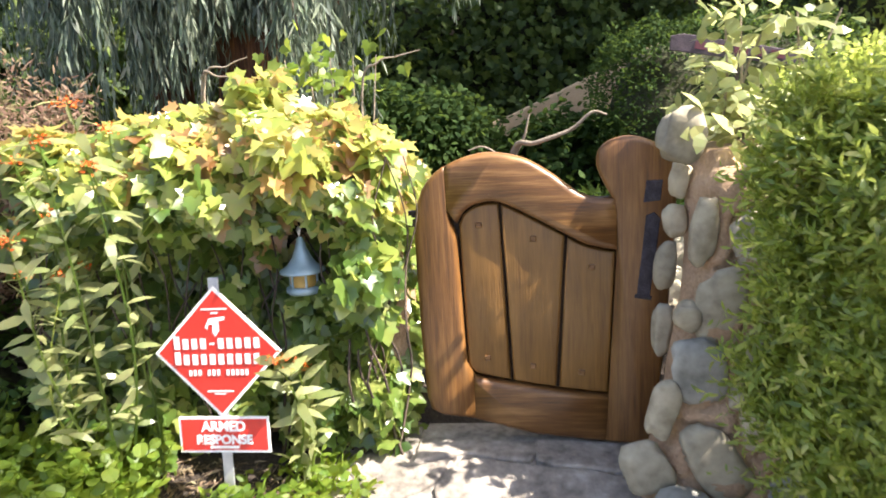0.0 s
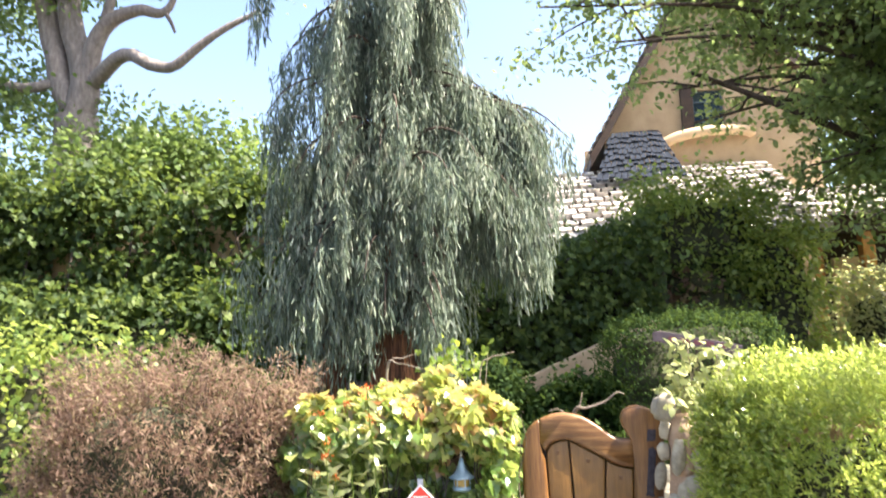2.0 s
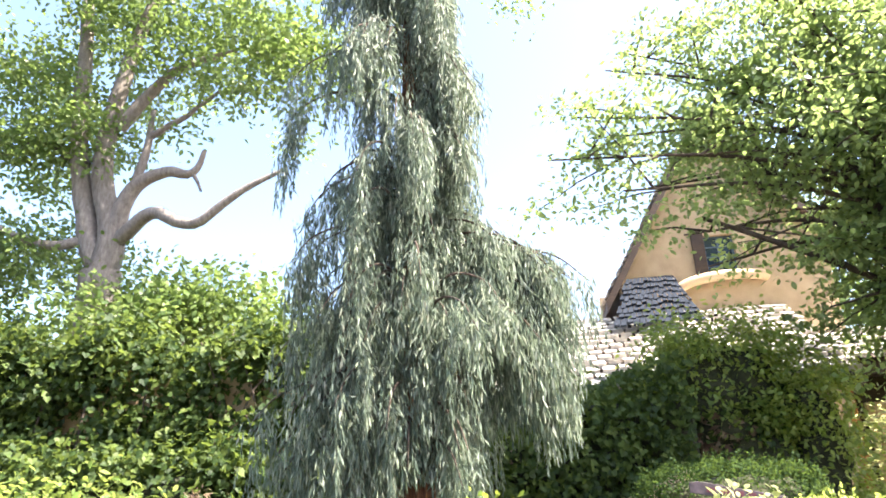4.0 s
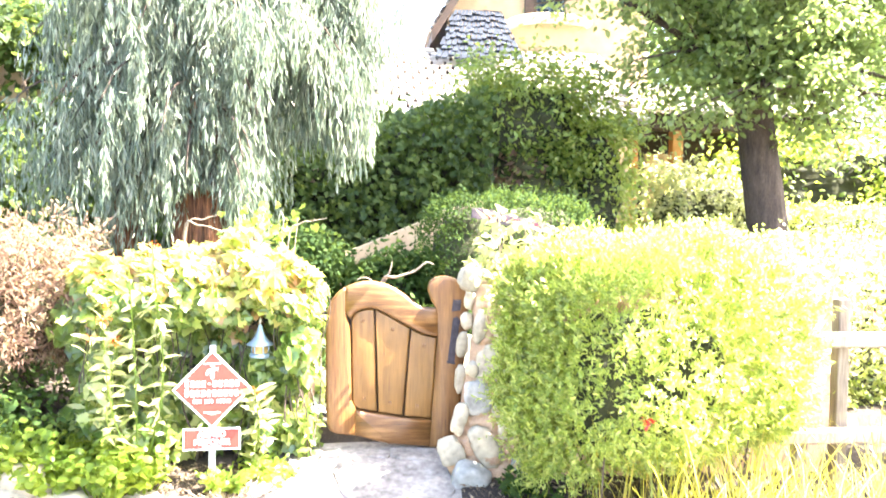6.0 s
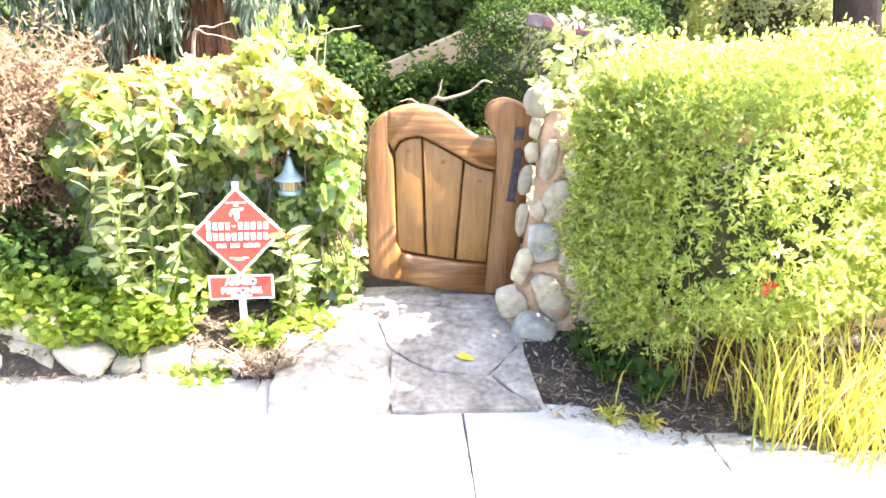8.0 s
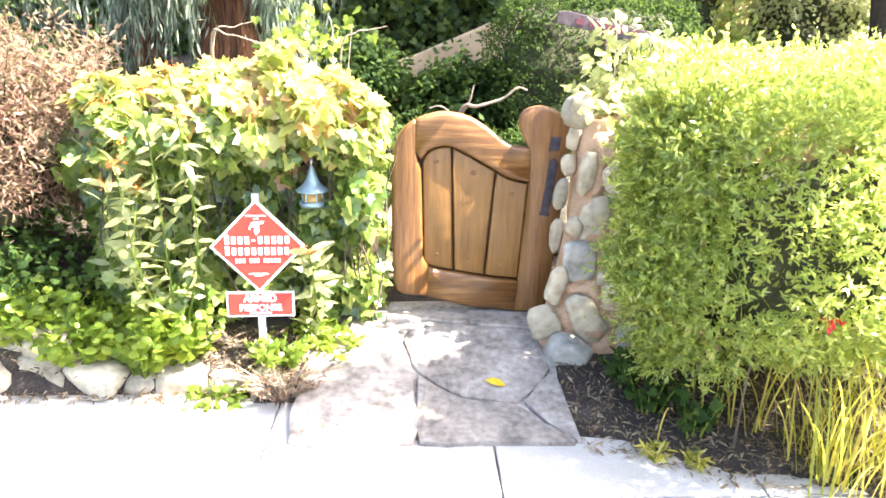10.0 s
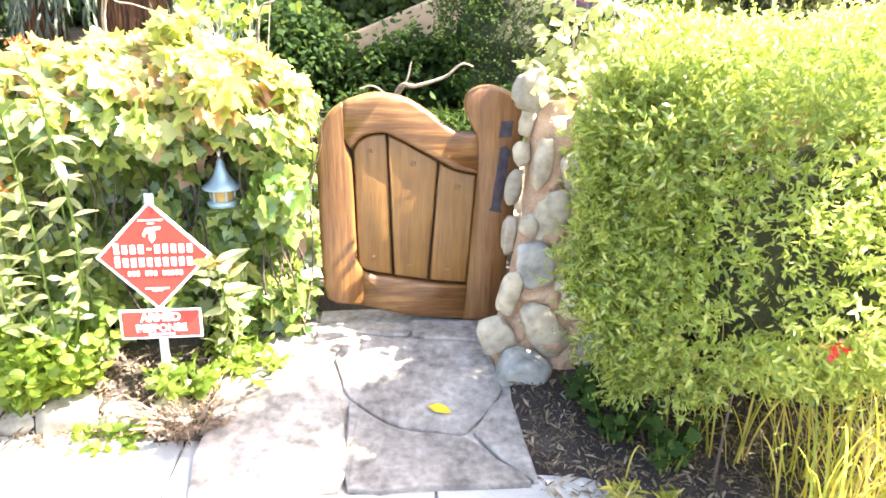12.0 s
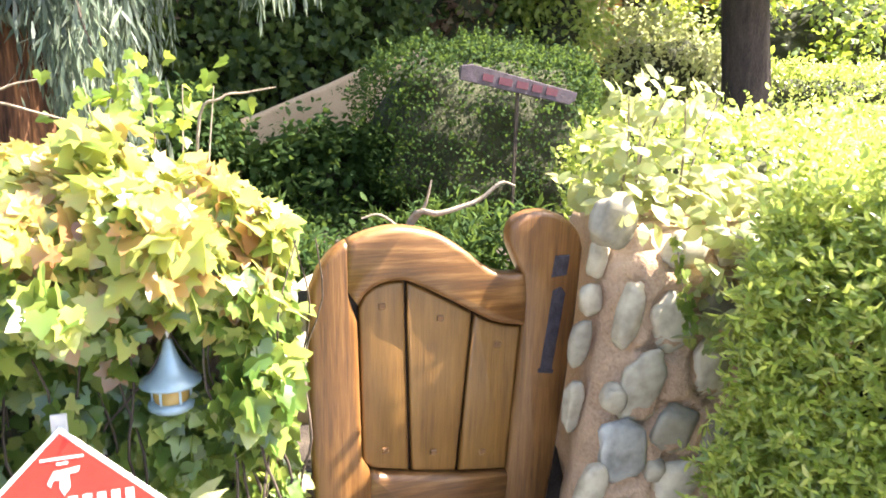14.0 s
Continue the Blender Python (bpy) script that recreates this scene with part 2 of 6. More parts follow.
M_GARDSIGN = surface("faded_board", [(0.3, (0.04, 0.03, 0.036)), (0.7, (0.11, 0.08, 0.095))], 20, 0.8, 120, 0.3)
M_FADEDRED = plain("faded_red", (0.14, 0.04, 0.055), 0.8)
M_YELLOW = plain("yellow_leaf", (0.75, 0.46, 0.02), 0.5)
M_PANE = plain("window_pane", (0.03, 0.05, 0.09), 0.06, 0.0, 0.9)
M_FRAME = plain("window_frame", (0.10, 0.15, 0.22), 0.5)


# ---- building helpers ----
def mesh_from(name, v, f, mat, smooth=False):
    """A mesh from arrays of corners and triangles (or quads)."""
    v, f = np.asarray(v, np.float32), np.asarray(f, np.int32)
    me = bpy.data.meshes.new(name)
    me.vertices.add(len(v))
    me.vertices.foreach_set("co", v.ravel())
    me.loops.add(f.size)
    me.loops.foreach_set("vertex_index", f.ravel())
    me.polygons.add(len(f))
    me.polygons.foreach_set("loop_start", np.arange(0, f.size, f.shape[1], dtype=np.int32))
    me.polygons.foreach_set("use_smooth", np.full(len(f), smooth))
    me.update(calc_edges=True)
    me.materials.append(mat)
    return me


def hang(ob, parent):
    if parent is not None:
        ob.parent = parent
        ob.matrix_parent_inverse = parent.matrix_basis.inverted()
    return ob


def part_np(name, v, f, mat, parent=None, label="", smooth=False):
    ob = hang(new(name, mesh_from(name, v, f, mat, smooth)), parent)
    return tagged(ob, label)


def part(name, bm, mat, parent=None, label="", smooth=False):
    me = bpy.data.meshes.new(name)
    for fc in bm.faces:
        fc.smooth = smooth
    bm.to_mesh(me)
    bm.free()
    me.materials.append(mat)
    return tagged(hang(new(name, me), parent), label)


def thing(name, at, label, category, group="", kind=""):
    ob = new(name)
    ob.empty_display_size = 0.1
    ob.matrix_basis = Matrix.Translation(at)
    bpy.context.view_layer.update()
    return tagged(ob, label, category, group, kind)


def box(x0, x1, y0, y1, z0, z1, bev=0.0, seg=2):
    bm = bmesh.new()
    bmesh.ops.create_cube(bm, size=1)
    for v in bm.verts:
        v.co = Vector((x0 if v.co.x < 0 else x1, y0 if v.co.y < 0 else y1, z0 if v.co.z < 0 else z1))
    if bev:
        bmesh.ops.bevel(bm, geom=bm.edges[:], offset=bev, segments=seg, affect='EDGES', profile=0.5)
    return bm


def prism(poly, d0, d1, bev=0.0, seg=3, plane='xz', tight=()):
    """A slab with the outline poly, drawn on the xz or the xy plane, between two depths, its front edge rounded but for the tight joints."""
    bm = bmesh.new()
    co = (lambda a, b, d: (a, d, b)) if plane == 'xz' else (lambda a, b, d: (a, b, d))
    lo, hi = ([bm.verts.new(co(a, b, d)) for a, b in poly] for d in (d0, d1))
    bm.faces.new(lo), bm.faces.new(hi)
    for i in range(len(poly)):
        j = (i + 1) % len(poly)
        bm.faces.new((lo[i], lo[j], hi[j], hi[i]))
    bmesh.ops.recalc_face_normals(bm, faces=bm.faces[:])
    if bev:
        rim = [e for e in bm.edges if abs(e.verts[0].co.y - e.verts[1].co.y) < 1e-6] if plane == 'xz' else [e for e in bm.edges if e.verts[0].co.z > d0 + 1e-4 and e.verts[1].co.z > d0 + 1e-4]
        def in_joint(p):
            return any(x0 - 1e-4 <= p.x <= x1 + 1e-4 and z0 - 1e-4 <= p.z <= z1 + 1e-4 for x0, x1, z0, z1 in tight)
        rim = [e for e in rim if not (in_joint(e.verts[0].co) and in_joint(e.verts[1].co))]
        bmesh.ops.bevel(bm, geom=rim, offset=bev, segments=seg, affect='EDGES', profile=0.5)
    return bm


def smooth_line(pts, n=6):
    """Catmull-Rom points through pts."""
    p = [Vector(q) for q in pts]
    p = [2 * p[0] - p[1]] + p + [2 * p[-1] - p[-2]]
    out = []
    for i in range(1, len(p) - 2):
        for k in range(n):
            t = k / n
            out.append(0.5 * (2 * p[i] + (p[i + 1] - p[i - 1]) * t + (2 * p[i - 1] - 5 * p[i] + 4 * p[i + 1] - p[i + 2]) * t * t
                              + (3 * p[i] - p[i - 1] - 3 * p[i + 1] + p[i + 2]) * t ** 3))
    return out + [p[-2]]


def tube(points, radii, n=7):
    """Corners and quads of a tapering tube along points."""
    pts = [Vector(p) for p in points]
    v, f = [], []
    side = None
    for i, p in enumerate(pts):
        d = (pts[min(i + 1, len(pts) - 1)] - pts[max(i - 1, 0)]).normalized()
        if side is None:
            side = d.orthogonal().normalized()
        side = (side - d * side.dot(d)).normalized()
        up = d.cross(side)
        for k in range(n):
            a = 2 * math.pi * k / n
            v.append(tuple(p + (side * math.cos(a) + up * math.sin(a)) * radii[i]))
    for i in range(len(pts) - 1):
        for k in range(n):
            a, b = i * n + k, i * n + (k + 1) % n
            f.append((a, b, b + n, a + n))
    return v, f


def tubes(lines, n=6):
    """Many tubes (points, radii) as one set of corners and quads."""
    vs, fs, base = [], [], 0
    for pts, rad in lines:
        v, f = tube(pts, rad, n)
        vs += v
        fs += [tuple(i + base for i in q) for q in f]
        base += len(v)
    return vs, fs


def fan(outline, fold=0.12):
    """A leaf blade: outline in x, y from the stalk round to the stalk again, folded a little along its rib."""
    v = [(0.0, 0.42, 0.0)] + [(x, y, abs(x) * fold - 0.10 * y * y) for x, y in outline]
    n = len(outline)
    return np.array(v), np.array([(0, 1 + i, 1 + (i + 1) % n) for i in range(n)])


IVY_LEAF = fan([(0.0, 0.08), (0.22, -0.10), (0.40, -0.04), (0.60, 0.10), (0.48, 0.28), (0.58, 0.52), (0.34, 0.54), (0.22, 0.76), (0.0, 1.0),
                (-0.22, 0.76), (-0.34, 0.54), (-0.58, 0.52), (-0.48, 0.28), (-0.60, 0.10), (-0.40, -0.04), (-0.22, -0.10)], 0.25)
MAPLE_LEAF = fan([(0.0, 0.05), (0.26, -0.14), (0.36, 0.02), (0.62, 0.12), (0.46, 0.30), (0.62, 0.60), (0.32, 0.56), (0.22, 0.76), (0.0, 1.02),
                  (-0.22, 0.76), (-0.32, 0.56), (-0.62, 0.60), (-0.46, 0.30), (-0.62, 0.12), (-0.36, 0.02), (-0.26, -0.14)], 0.22)
OVAL = (np.array([(0, 0, 0), (0.26, 0.35, 0.05), (0.22, 0.7, 0.03), (0, 1, -0.06), (-0.22, 0.7, 0.03), (-0.26, 0.35, 0.05)], float),
        np.array([(0, 1, 5), (1, 2, 4), (1, 4, 5), (2, 3, 4)]))
DIAMOND = (np.array([(0, 0, 0), (0.3, 0.5, 0.06), (0, 1, 0), (-0.3, 0.5, 0.06)], float), np.array([(0, 1, 2), (0, 2, 3)]))
ROUND_LEAF = fan([(0.0, 0.0), (0.26, 0.06), (0.44, 0.3), (0.46, 0.58), (0.3, 0.86), (0.0, 0.96), (-0.3, 0.86), (-0.46, 0.58), (-0.44, 0.3), (-0.26, 0.06)], 0.2)
SLIM = (np.array([(0, 0, 0), (0.14, 0.35, 0.04), (0.12, 0.68, 0.02), (0, 1, -0.08), (-0.12, 0.68, 0.02), (-0.14, 0.35, 0.04)], float), OVAL[1])
BROADLANCE = (np.array([(0, 0, 0), (0.14, 0.3, 0.03), (0.12, 0.62, 0.0), (0, 1, -0.14), (-0.12, 0.62, 0.0), (-0.14, 0.3, 0.03)], float), OVAL[1])
LANCE = (np.array([(0, 0, 0), (0.1, 0.3, 0.02), (0.09, 0.6, 0.0), (0, 1, -0.12), (-0.09, 0.6, 0.0), (-0.1, 0.3, 0.02)], float),
         np.array([(0, 1, 5), (1, 2, 4), (1, 4, 5), (2, 3, 4)]))
rng = np.random.default_rng(7)


def unit(a):
    return a / np.maximum(np.linalg.norm(a, axis=-1, keepdims=True), 1e-9)


def leaves(tmpl, pos, normal, tip, size):
    """Blades at pos that face normal and point to tip, as corners and triangles."""
    tv, tf = tmpl
    n = unit(np.asarray(normal, float))
    y = unit(tip - n * (tip * n).sum(1, keepdims=True))
    x = np.cross(y, n)
    v = pos[:, None] + size[:, None, None] * (tv[None, :, 0:1] * x[:, None] + tv[None, :, 1:2] * y[:, None] + tv[None, :, 2:3] * n[:, None])
    f = tf[None] + (np.arange(len(pos)) * len(tv))[:, None, None]
    return v.reshape(-1, 3), f.reshape(-1, 3)


def noise3(p, s):
    return np.array([noise.noise(Vector(q) * s) for q in p])


def rounded(p, lo, hi, r):
    """The nearest point of a box with rounded edges, and its outward normal."""
    inner_lo, inner_hi = lo + r, hi - r
    c = np.clip(p, inner_lo, inner_hi)
    d = p - c
    ln = np.linalg.norm(d, axis=1, keepdims=True)
    return c + unit(d) * r, unit(d), ln[:, 0]


def shell(lo, hi, r, count, faces="xXyYZ"):
    """Random places on a rounded box, by area, with normals."""
    lo, hi = np.array(lo, float), np.array(hi, float)
    d = hi - lo
    area = {'x': d[1] * d[2], 'X': d[1] * d[2], 'y': d[0] * d[2], 'Y': d[0] * d[2], 'Z': d[0] * d[1]}
    tot = sum(area[c] for c in faces)
    out = []
    for c in faces:
        k = int(count * area[c] / tot)
        q = lo + rng.random((k, 3)) * d
        ax = 'xyz'.index(c.lower())
        q[:, ax] = (hi if c.isupper() else lo)[ax] + (1e-3 if c.isupper() else -1e-3)
        out.append(q)
    p = np.vstack(out)
    q, n, _ = rounded(p, lo, hi, r)
    return q, n


# closed body inside a bush, usually dark to stand for its inner shade
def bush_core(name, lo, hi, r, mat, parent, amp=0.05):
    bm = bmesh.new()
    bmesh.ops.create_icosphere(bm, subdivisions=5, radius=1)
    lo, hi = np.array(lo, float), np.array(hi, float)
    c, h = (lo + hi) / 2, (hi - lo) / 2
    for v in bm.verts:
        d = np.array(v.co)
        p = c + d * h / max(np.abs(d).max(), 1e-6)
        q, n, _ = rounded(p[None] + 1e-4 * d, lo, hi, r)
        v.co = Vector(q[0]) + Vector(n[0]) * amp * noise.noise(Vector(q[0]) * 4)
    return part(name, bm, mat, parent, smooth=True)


# ---- ground ----
def ease(t):
    t = min(max(t, 0.0), 1.0)
    return t * t * (3 - 2 * t)


def path_z(y):
    """The height of the paved way, which climbs to the gate."""
    return 0.17 * ease((y + 1.0) / 1.0)


def paved_edge(x):
    """How far the paving reaches towards the garden."""
    if x < -0.87:
        return -0.62 + 0.05 * math.sin(3 * x) + 0.10 * ease((-1.6 - x) / 1.2)
    if x < 0.32:
        return 0.12
    return -1.0 - 0.27 * ease((x - 0.32) / 0.6) - 0.16 * ease((x - 0.95) / 0.5)


def ground_z(x, y):
    if y < paved_edge(x) and y < 0.12:
        return (path_z(y) if -0.87 <= x < 0.32 else 0.0) - 0.05 - (0.12 if y < -2.5 else 0)
    z = -0.05 + 0.07 * (ease((y - paved_edge(x)) / 0.10) if x >= 0.32 else 1.0) + 0.16 * ease((y + 0.9) / 0.9) + 0.13 * ease((y - 0.06) / 0.14) + 0.40 * ease((y - 0.2) / 4.2) + 0.34 * ease((y - 4.65) / 0.8) + 0.2 * ease((y - 5) / 8)
    if x < -0.87:
        z += 0.16 * ease((-1.7 - x) / 0.8) * ease((y + 0.75) / 0.3)
    return z + 0.012 * noise.noise(Vector((x * 5, y * 5, 0))) + 0.012 * noise.noise(Vector((x * 17, y * 17, 3)))


def axis(lo, hi, step, far):
    near = list(np.arange(lo, hi + 1e-6, step))
    out, d = [], step
    while not out or out[-1] < far:
        d *= 1.6
        out.append((out[-1] if out else 0) + d)
    return [lo - o for o in reversed(out)] + near + [hi + o for o in out]


gx, gy = axis(-4, 4, 0.08, 600), axis(-2.7, 5, 0.08, 600)
gv = [(x, y, ground_z(x, y)) for y in gy for x in gx]
gf = [(j * len(gx) + i, j * len(gx) + i + 1, (j + 1) * len(gx) + i + 1, (j + 1) * len(gx) + i) for j in range(len(gy) - 1) for i in range(len(gx) - 1)]
ground = part_np("ground", gv, gf, M_SOIL, smooth=True)
tagged(ground, "dark garden soil with dry litter", "soil", kind="structure")

road = part("road", box(-60, 60, -9, -2.62, -0.2, -0.12), M_ASPH)
tagged(road, "dark worn asphalt street", "road", kind="structure")
curb = thing("curb", (0, -2.5, -0.12), "pale concrete kerb beside the street", "kerb", kind="structure")
for i in range(-8, 8):
    part("curb_stone", box(i * 1.9, i * 1.9 + 1.89, -2.62, -2.47, -0.15, 0.0, 0.015), M_CONC, curb)

pavement = thing("pavement", (0, -1.6, 0), "sunlit pale concrete pavement with tooled joints", "pavement", kind="structure")
joints = [-8.4, -7.35, -6.3, -5.25, -4.2, -3.14, -2.08, -0.965, -0.035, 0.95, 2.0, 3.05, 4.1, 5.15, 6.2, 7.25]
for a, b in zip(joints, joints[1:]):
    xs = [a + 0.004 + (b - a - 0.008) * k / 24 for k in range(25)]
    top = [(x, (paved_edge(x) + 0.10 if x > 0.32 else max(-1.0, paved_edge(x) - 0.004)) if not -0.87 < x < 0.32 else -1.004) for x in xs]
    top = [(x, min(y, -0.45)) for x, y in top] if a < -1 else top
    for y0, y1 in ((-1.33, None), (-2.46, -1.338)):
        poly = ([(xs[0], y0), (xs[-1], y0)] + (top[::-1] if y1 is None else [(xs[-1], y1), (xs[0], y1)]))
        part("slab", prism(poly, -0.1, 0.0 + 0.002 * rng.random(), 0.006, 2, 'xy'), M_CONC, pavement)

way = thing("garden_path", (0, -0.5, 0.05), "flagstone path climbing from the pavement to the gate", "path", kind="structure")
bed_v = [(x, y, path_z(y) - 0.004) for y in np.linspace(-1.0, 0.14, 20) for x in (-0.88, -0.5, 0, 0.34)]
bed_f = [(j * 4 + i, j * 4 + i + 1, j * 4 + i + 5, j * 4 + i + 4) for j in range(19) for i in range(3)]
part_np("joint_bed", bed_v, bed_f, M_PALEFLAG, way, smooth=True)
FLAGS = [
    [(-0.42, -0.30), (-0.33, -0.13), (-0.05, -0.17), (0.22, -0.22), (0.27, -0.50), (0.10, -0.72), (-0.15, -0.68), (-0.35, -0.52)],
    [(0.13, -0.725), (0.285, -0.53), (0.33, -0.99), (0.22, -0.87)],
    [(-0.35, -0.55), (-0.15, -0.71), (0.09, -0.755), (0.19, -0.87), (0.30, -0.997), (-0.10, -0.997), (-0.34, -0.997)],
    [(-0.50, 0.12), (-0.51, -0.16), (-0.34, -0.10), (-0.10, -0.14), (-0.09, 0.12)],
    [(-0.07, 0.12), (-0.075, -0.145), (0.20, -0.195), (0.33, -0.22), (0.34, 0.12)],
    [(-0.87, -0.58), (-0.87, -0.997), (-0.365, -0.997), (-0.375, -0.56), (-0.45, -0.34), (-0.60, -0.42)],
    [(-0.87, -0.55), (-0.62, -0.40), (-0.45, -0.30), (-0.36, -0.13), (-0.53, -0.17), (-0.52, 0.12), (-0.87, 0.12)],
]
for i, poly in enumerate(FLAGS):
    ring = smooth_line([(*p, 0) for p in poly + poly[:1]], 3)[:-1]
    ring = [(p.x + 0.008 * noise.noise(p * 23), p.y + 0.008 * noise.noise(p * 23 + Vector((5, 0, 0)))) for p in (0.72 * q + 0.28 * Vector((*poly[k // 3], 0)) for k, q in enumerate(ring))]
    bm = prism(ring, -0.06, 0.012 + 0.006 * (i % 3), 0.008, 2, 'xy')
    for v in bm.verts:
        v.co.z += path_z(v.co.y) + 0.004 * noise.noise(v.co * 9)
    part("flagstone", bm, M_PALEFLAG, way)


# ---- gate ----
def build_gate():
    g = thing("garden_gate", (0, 0, 0.17), "closed storybook gate of stained brown timber with a carved swooping top", "gate")
    arch = [(-0.455, 1.11), (-0.42, 1.155), (-0.37, 1.19), (-0.28, 1.222), (-0.2, 1.228), (-0.1, 1.205), (-0.01, 1.152), (0.066, 1.093), (0.125, 1.066), (0.20, 1.064)]
    ring = [(-0.337, 0.94), (-0.332, 0.985), (-0.318, 1.02), (-0.285, 1.047), (-0.24, 1.06), (-0.193, 1.06), (-0.14, 1.038), (-0.09, 1.012), (0.017, 0.952), (0.084, 0.914), (0.14, 0.895), (0.203, 0.884)]
    s = lambda pts, n=4: [(p.x, p.y) for p in smooth_line([(*q, 0) for q in pts], n)]
    a, r = s(arch), s(ring)
    left = [(-0.476, 0.345), (-0.486, 0.6), (-0.489, 0.95), (-0.478, 1.05)] + [p for p in a if p[0] < -0.372] + [(-0.3697, 1.189), (-0.3697, 1.03), (-0.339, 0.94), (-0.325, 0.48), (-0.30, 0.435), (-0.30, 0.265), (-0.42, 0.278), (-0.462, 0.30)]
    top = [(-0.3693, 1.19)] + [p for p in a if p[0] > -0.365] + [(0.205, 1.05), (0.205, 0.884)] + r[::-1][1:-8] + [(-0.335, 0.99), (-0.3693, 1.04)]
    knob = s([(0.19, 1.062), (0.163, 1.115), (0.142, 1.17), (0.152, 1.225), (0.2, 1.257), (0.265, 1.263), (0.335, 1.237), (0.383, 1.19), (0.402, 1.135)])
    right = [(0.207, 1.0)] + knob + [(0.392, 0.9), (0.375, 0.69), (0.345, 0.36), (0.325, 0.20), (0.30, 0.178), (0.162, 0.186), (0.176, 0.375), (0.207, 0.884)]
    low = [(-0.298, 0.264), (-0.1, 0.212), (0.16, 0.186), (0.174, 0.357), (0.0, 0.374), (-0.15, 0.398), (-0.27, 0.418), (-0.298, 0.432)]
    joints = ((-0.3705, -0.368, 0.9, 1.3), (-0.371, -0.334, 0.985, 1.045), (0.2045, 0.2075, 0.86, 1.07), (-0.3005, -0.2975, 0.2, 0.44), (0.1595, 0.1765, 0.18, 0.376))
    part("stile", prism(left, -0.030, 0.045, 0.020, tight=joints), M_WOOD, g, "upright of brown grained timber", True)
    part("top_rail", prism(top, -0.0305, 0.0455, 0.020, tight=joints), M_WOODX, g, "carved arched rail with pale worn grain", True)
    part("stile", prism(right, -0.031, 0.046, 0.020, tight=joints), M_WOOD, g, "upright with a rounded knob on top", True)
    part("bottom_rail", prism(low, -0.0302, 0.0452, 0.020, tight=joints), M_WOODX, g, "", True)
    edge_top = lambda x: float(np.interp(x, [p[0] for p in r], [p[1] for p in r]))
    edge_low = lambda x: float(np.interp(x, [-0.30, -0.15, 0.0, 0.174], [0.43, 0.40, 0.378, 0.36]))
    cuts_top, cuts_low = [-0.336, -0.187, 0.037, 0.206], [-0.324, -0.163, -0.002, 0.178]
    for i in range(3):
        t0, t1, b0, b1 = cuts_top[i] + 0.005, cuts_top[i + 1] - 0.005, cuts_low[i] + 0.005, cuts_low[i + 1] - 0.005
        xs = np.linspace(t0, t1, 10)
        poly = [(b0, edge_low(b0) + (0.03 if i == 0 else 0.006))] + ([(b0 + 0.03, edge_low(b0) + 0.004)] if i == 0 else []) + [(b1, edge_low(b1) + 0.006)]
        poly += [(x, edge_top(x) - 0.008) for x in xs[::-1]]
        part("plank", prism(poly, -0.006 - 0.002 * i, 0.03, 0.010, 2), M_PLANK, g, "", True)
        for top_end in (True, False):
            x = (t0 + t1) / 2 if top_end else (b0 + b1) / 2 - 0.005
            z = edge_top(x) - 0.075 if top_end else edge_low(x) + 0.075
            bm = box(-0.011, 0.011, -0.013 - 0.002 * i, 0.0, -0.010, 0.010, 0.003, 1)
            bm.transform(pose(x, 0, z, 0, 8 * (i - 1) + 4))
            part("peg", bm, M_WOODX, g)
    part("backing", prism([(-0.345, 0.40), (0.19, 0.34), (0.215, 0.90), (0.10, 0.93), (-0.08, 1.03), (-0.2, 1.08), (-0.30, 1.08), (-0.40, 1.08), (-0.40, 0.95)], 0.031, 0.040), M_TIMBER, g)
    for poly in ([(0.290, 1.045), (0.345, 1.05), (0.352, 1.118), (0.30, 1.118)],
                 [(0.268, 0.72), (0.29, 0.715), (0.312, 0.725), (0.345, 0.99), (0.325, 1.012), (0.298, 1.0), (0.288, 0.90), (0.276, 0.80)]):
        part("latch_plate", prism(poly, -0.0335, -0.020, 0.0015, 1), M_IRON, g, "blackened iron plate, worn")
    bm = box(-0.028, 0.028, -0.034, -0.028, -0.007, 0.007, 0.0015, 1)
    bm.transform(pose(0.290, 0, 0.722, 0, 10))
    part("latch_plate", bm, M_IRON, g)
    for z in (0.40, 1.0):
        part("hinge", box(-0.52, -0.40, 0.046, 0.056, z - 0.03, z + 0.03, 0.003, 1), M_IRON, g)


build_gate()


# ---- stone wall beside the gate ----
def face_y(z):
    return -0.26 - 0.13 * (1.2 - z) / 1.2


def wall_left(z):
    return 0.405 - 0.07 * ease((0.95 - z) / 0.5) - 0.12 * ease((0.48 - z) / 0.4)


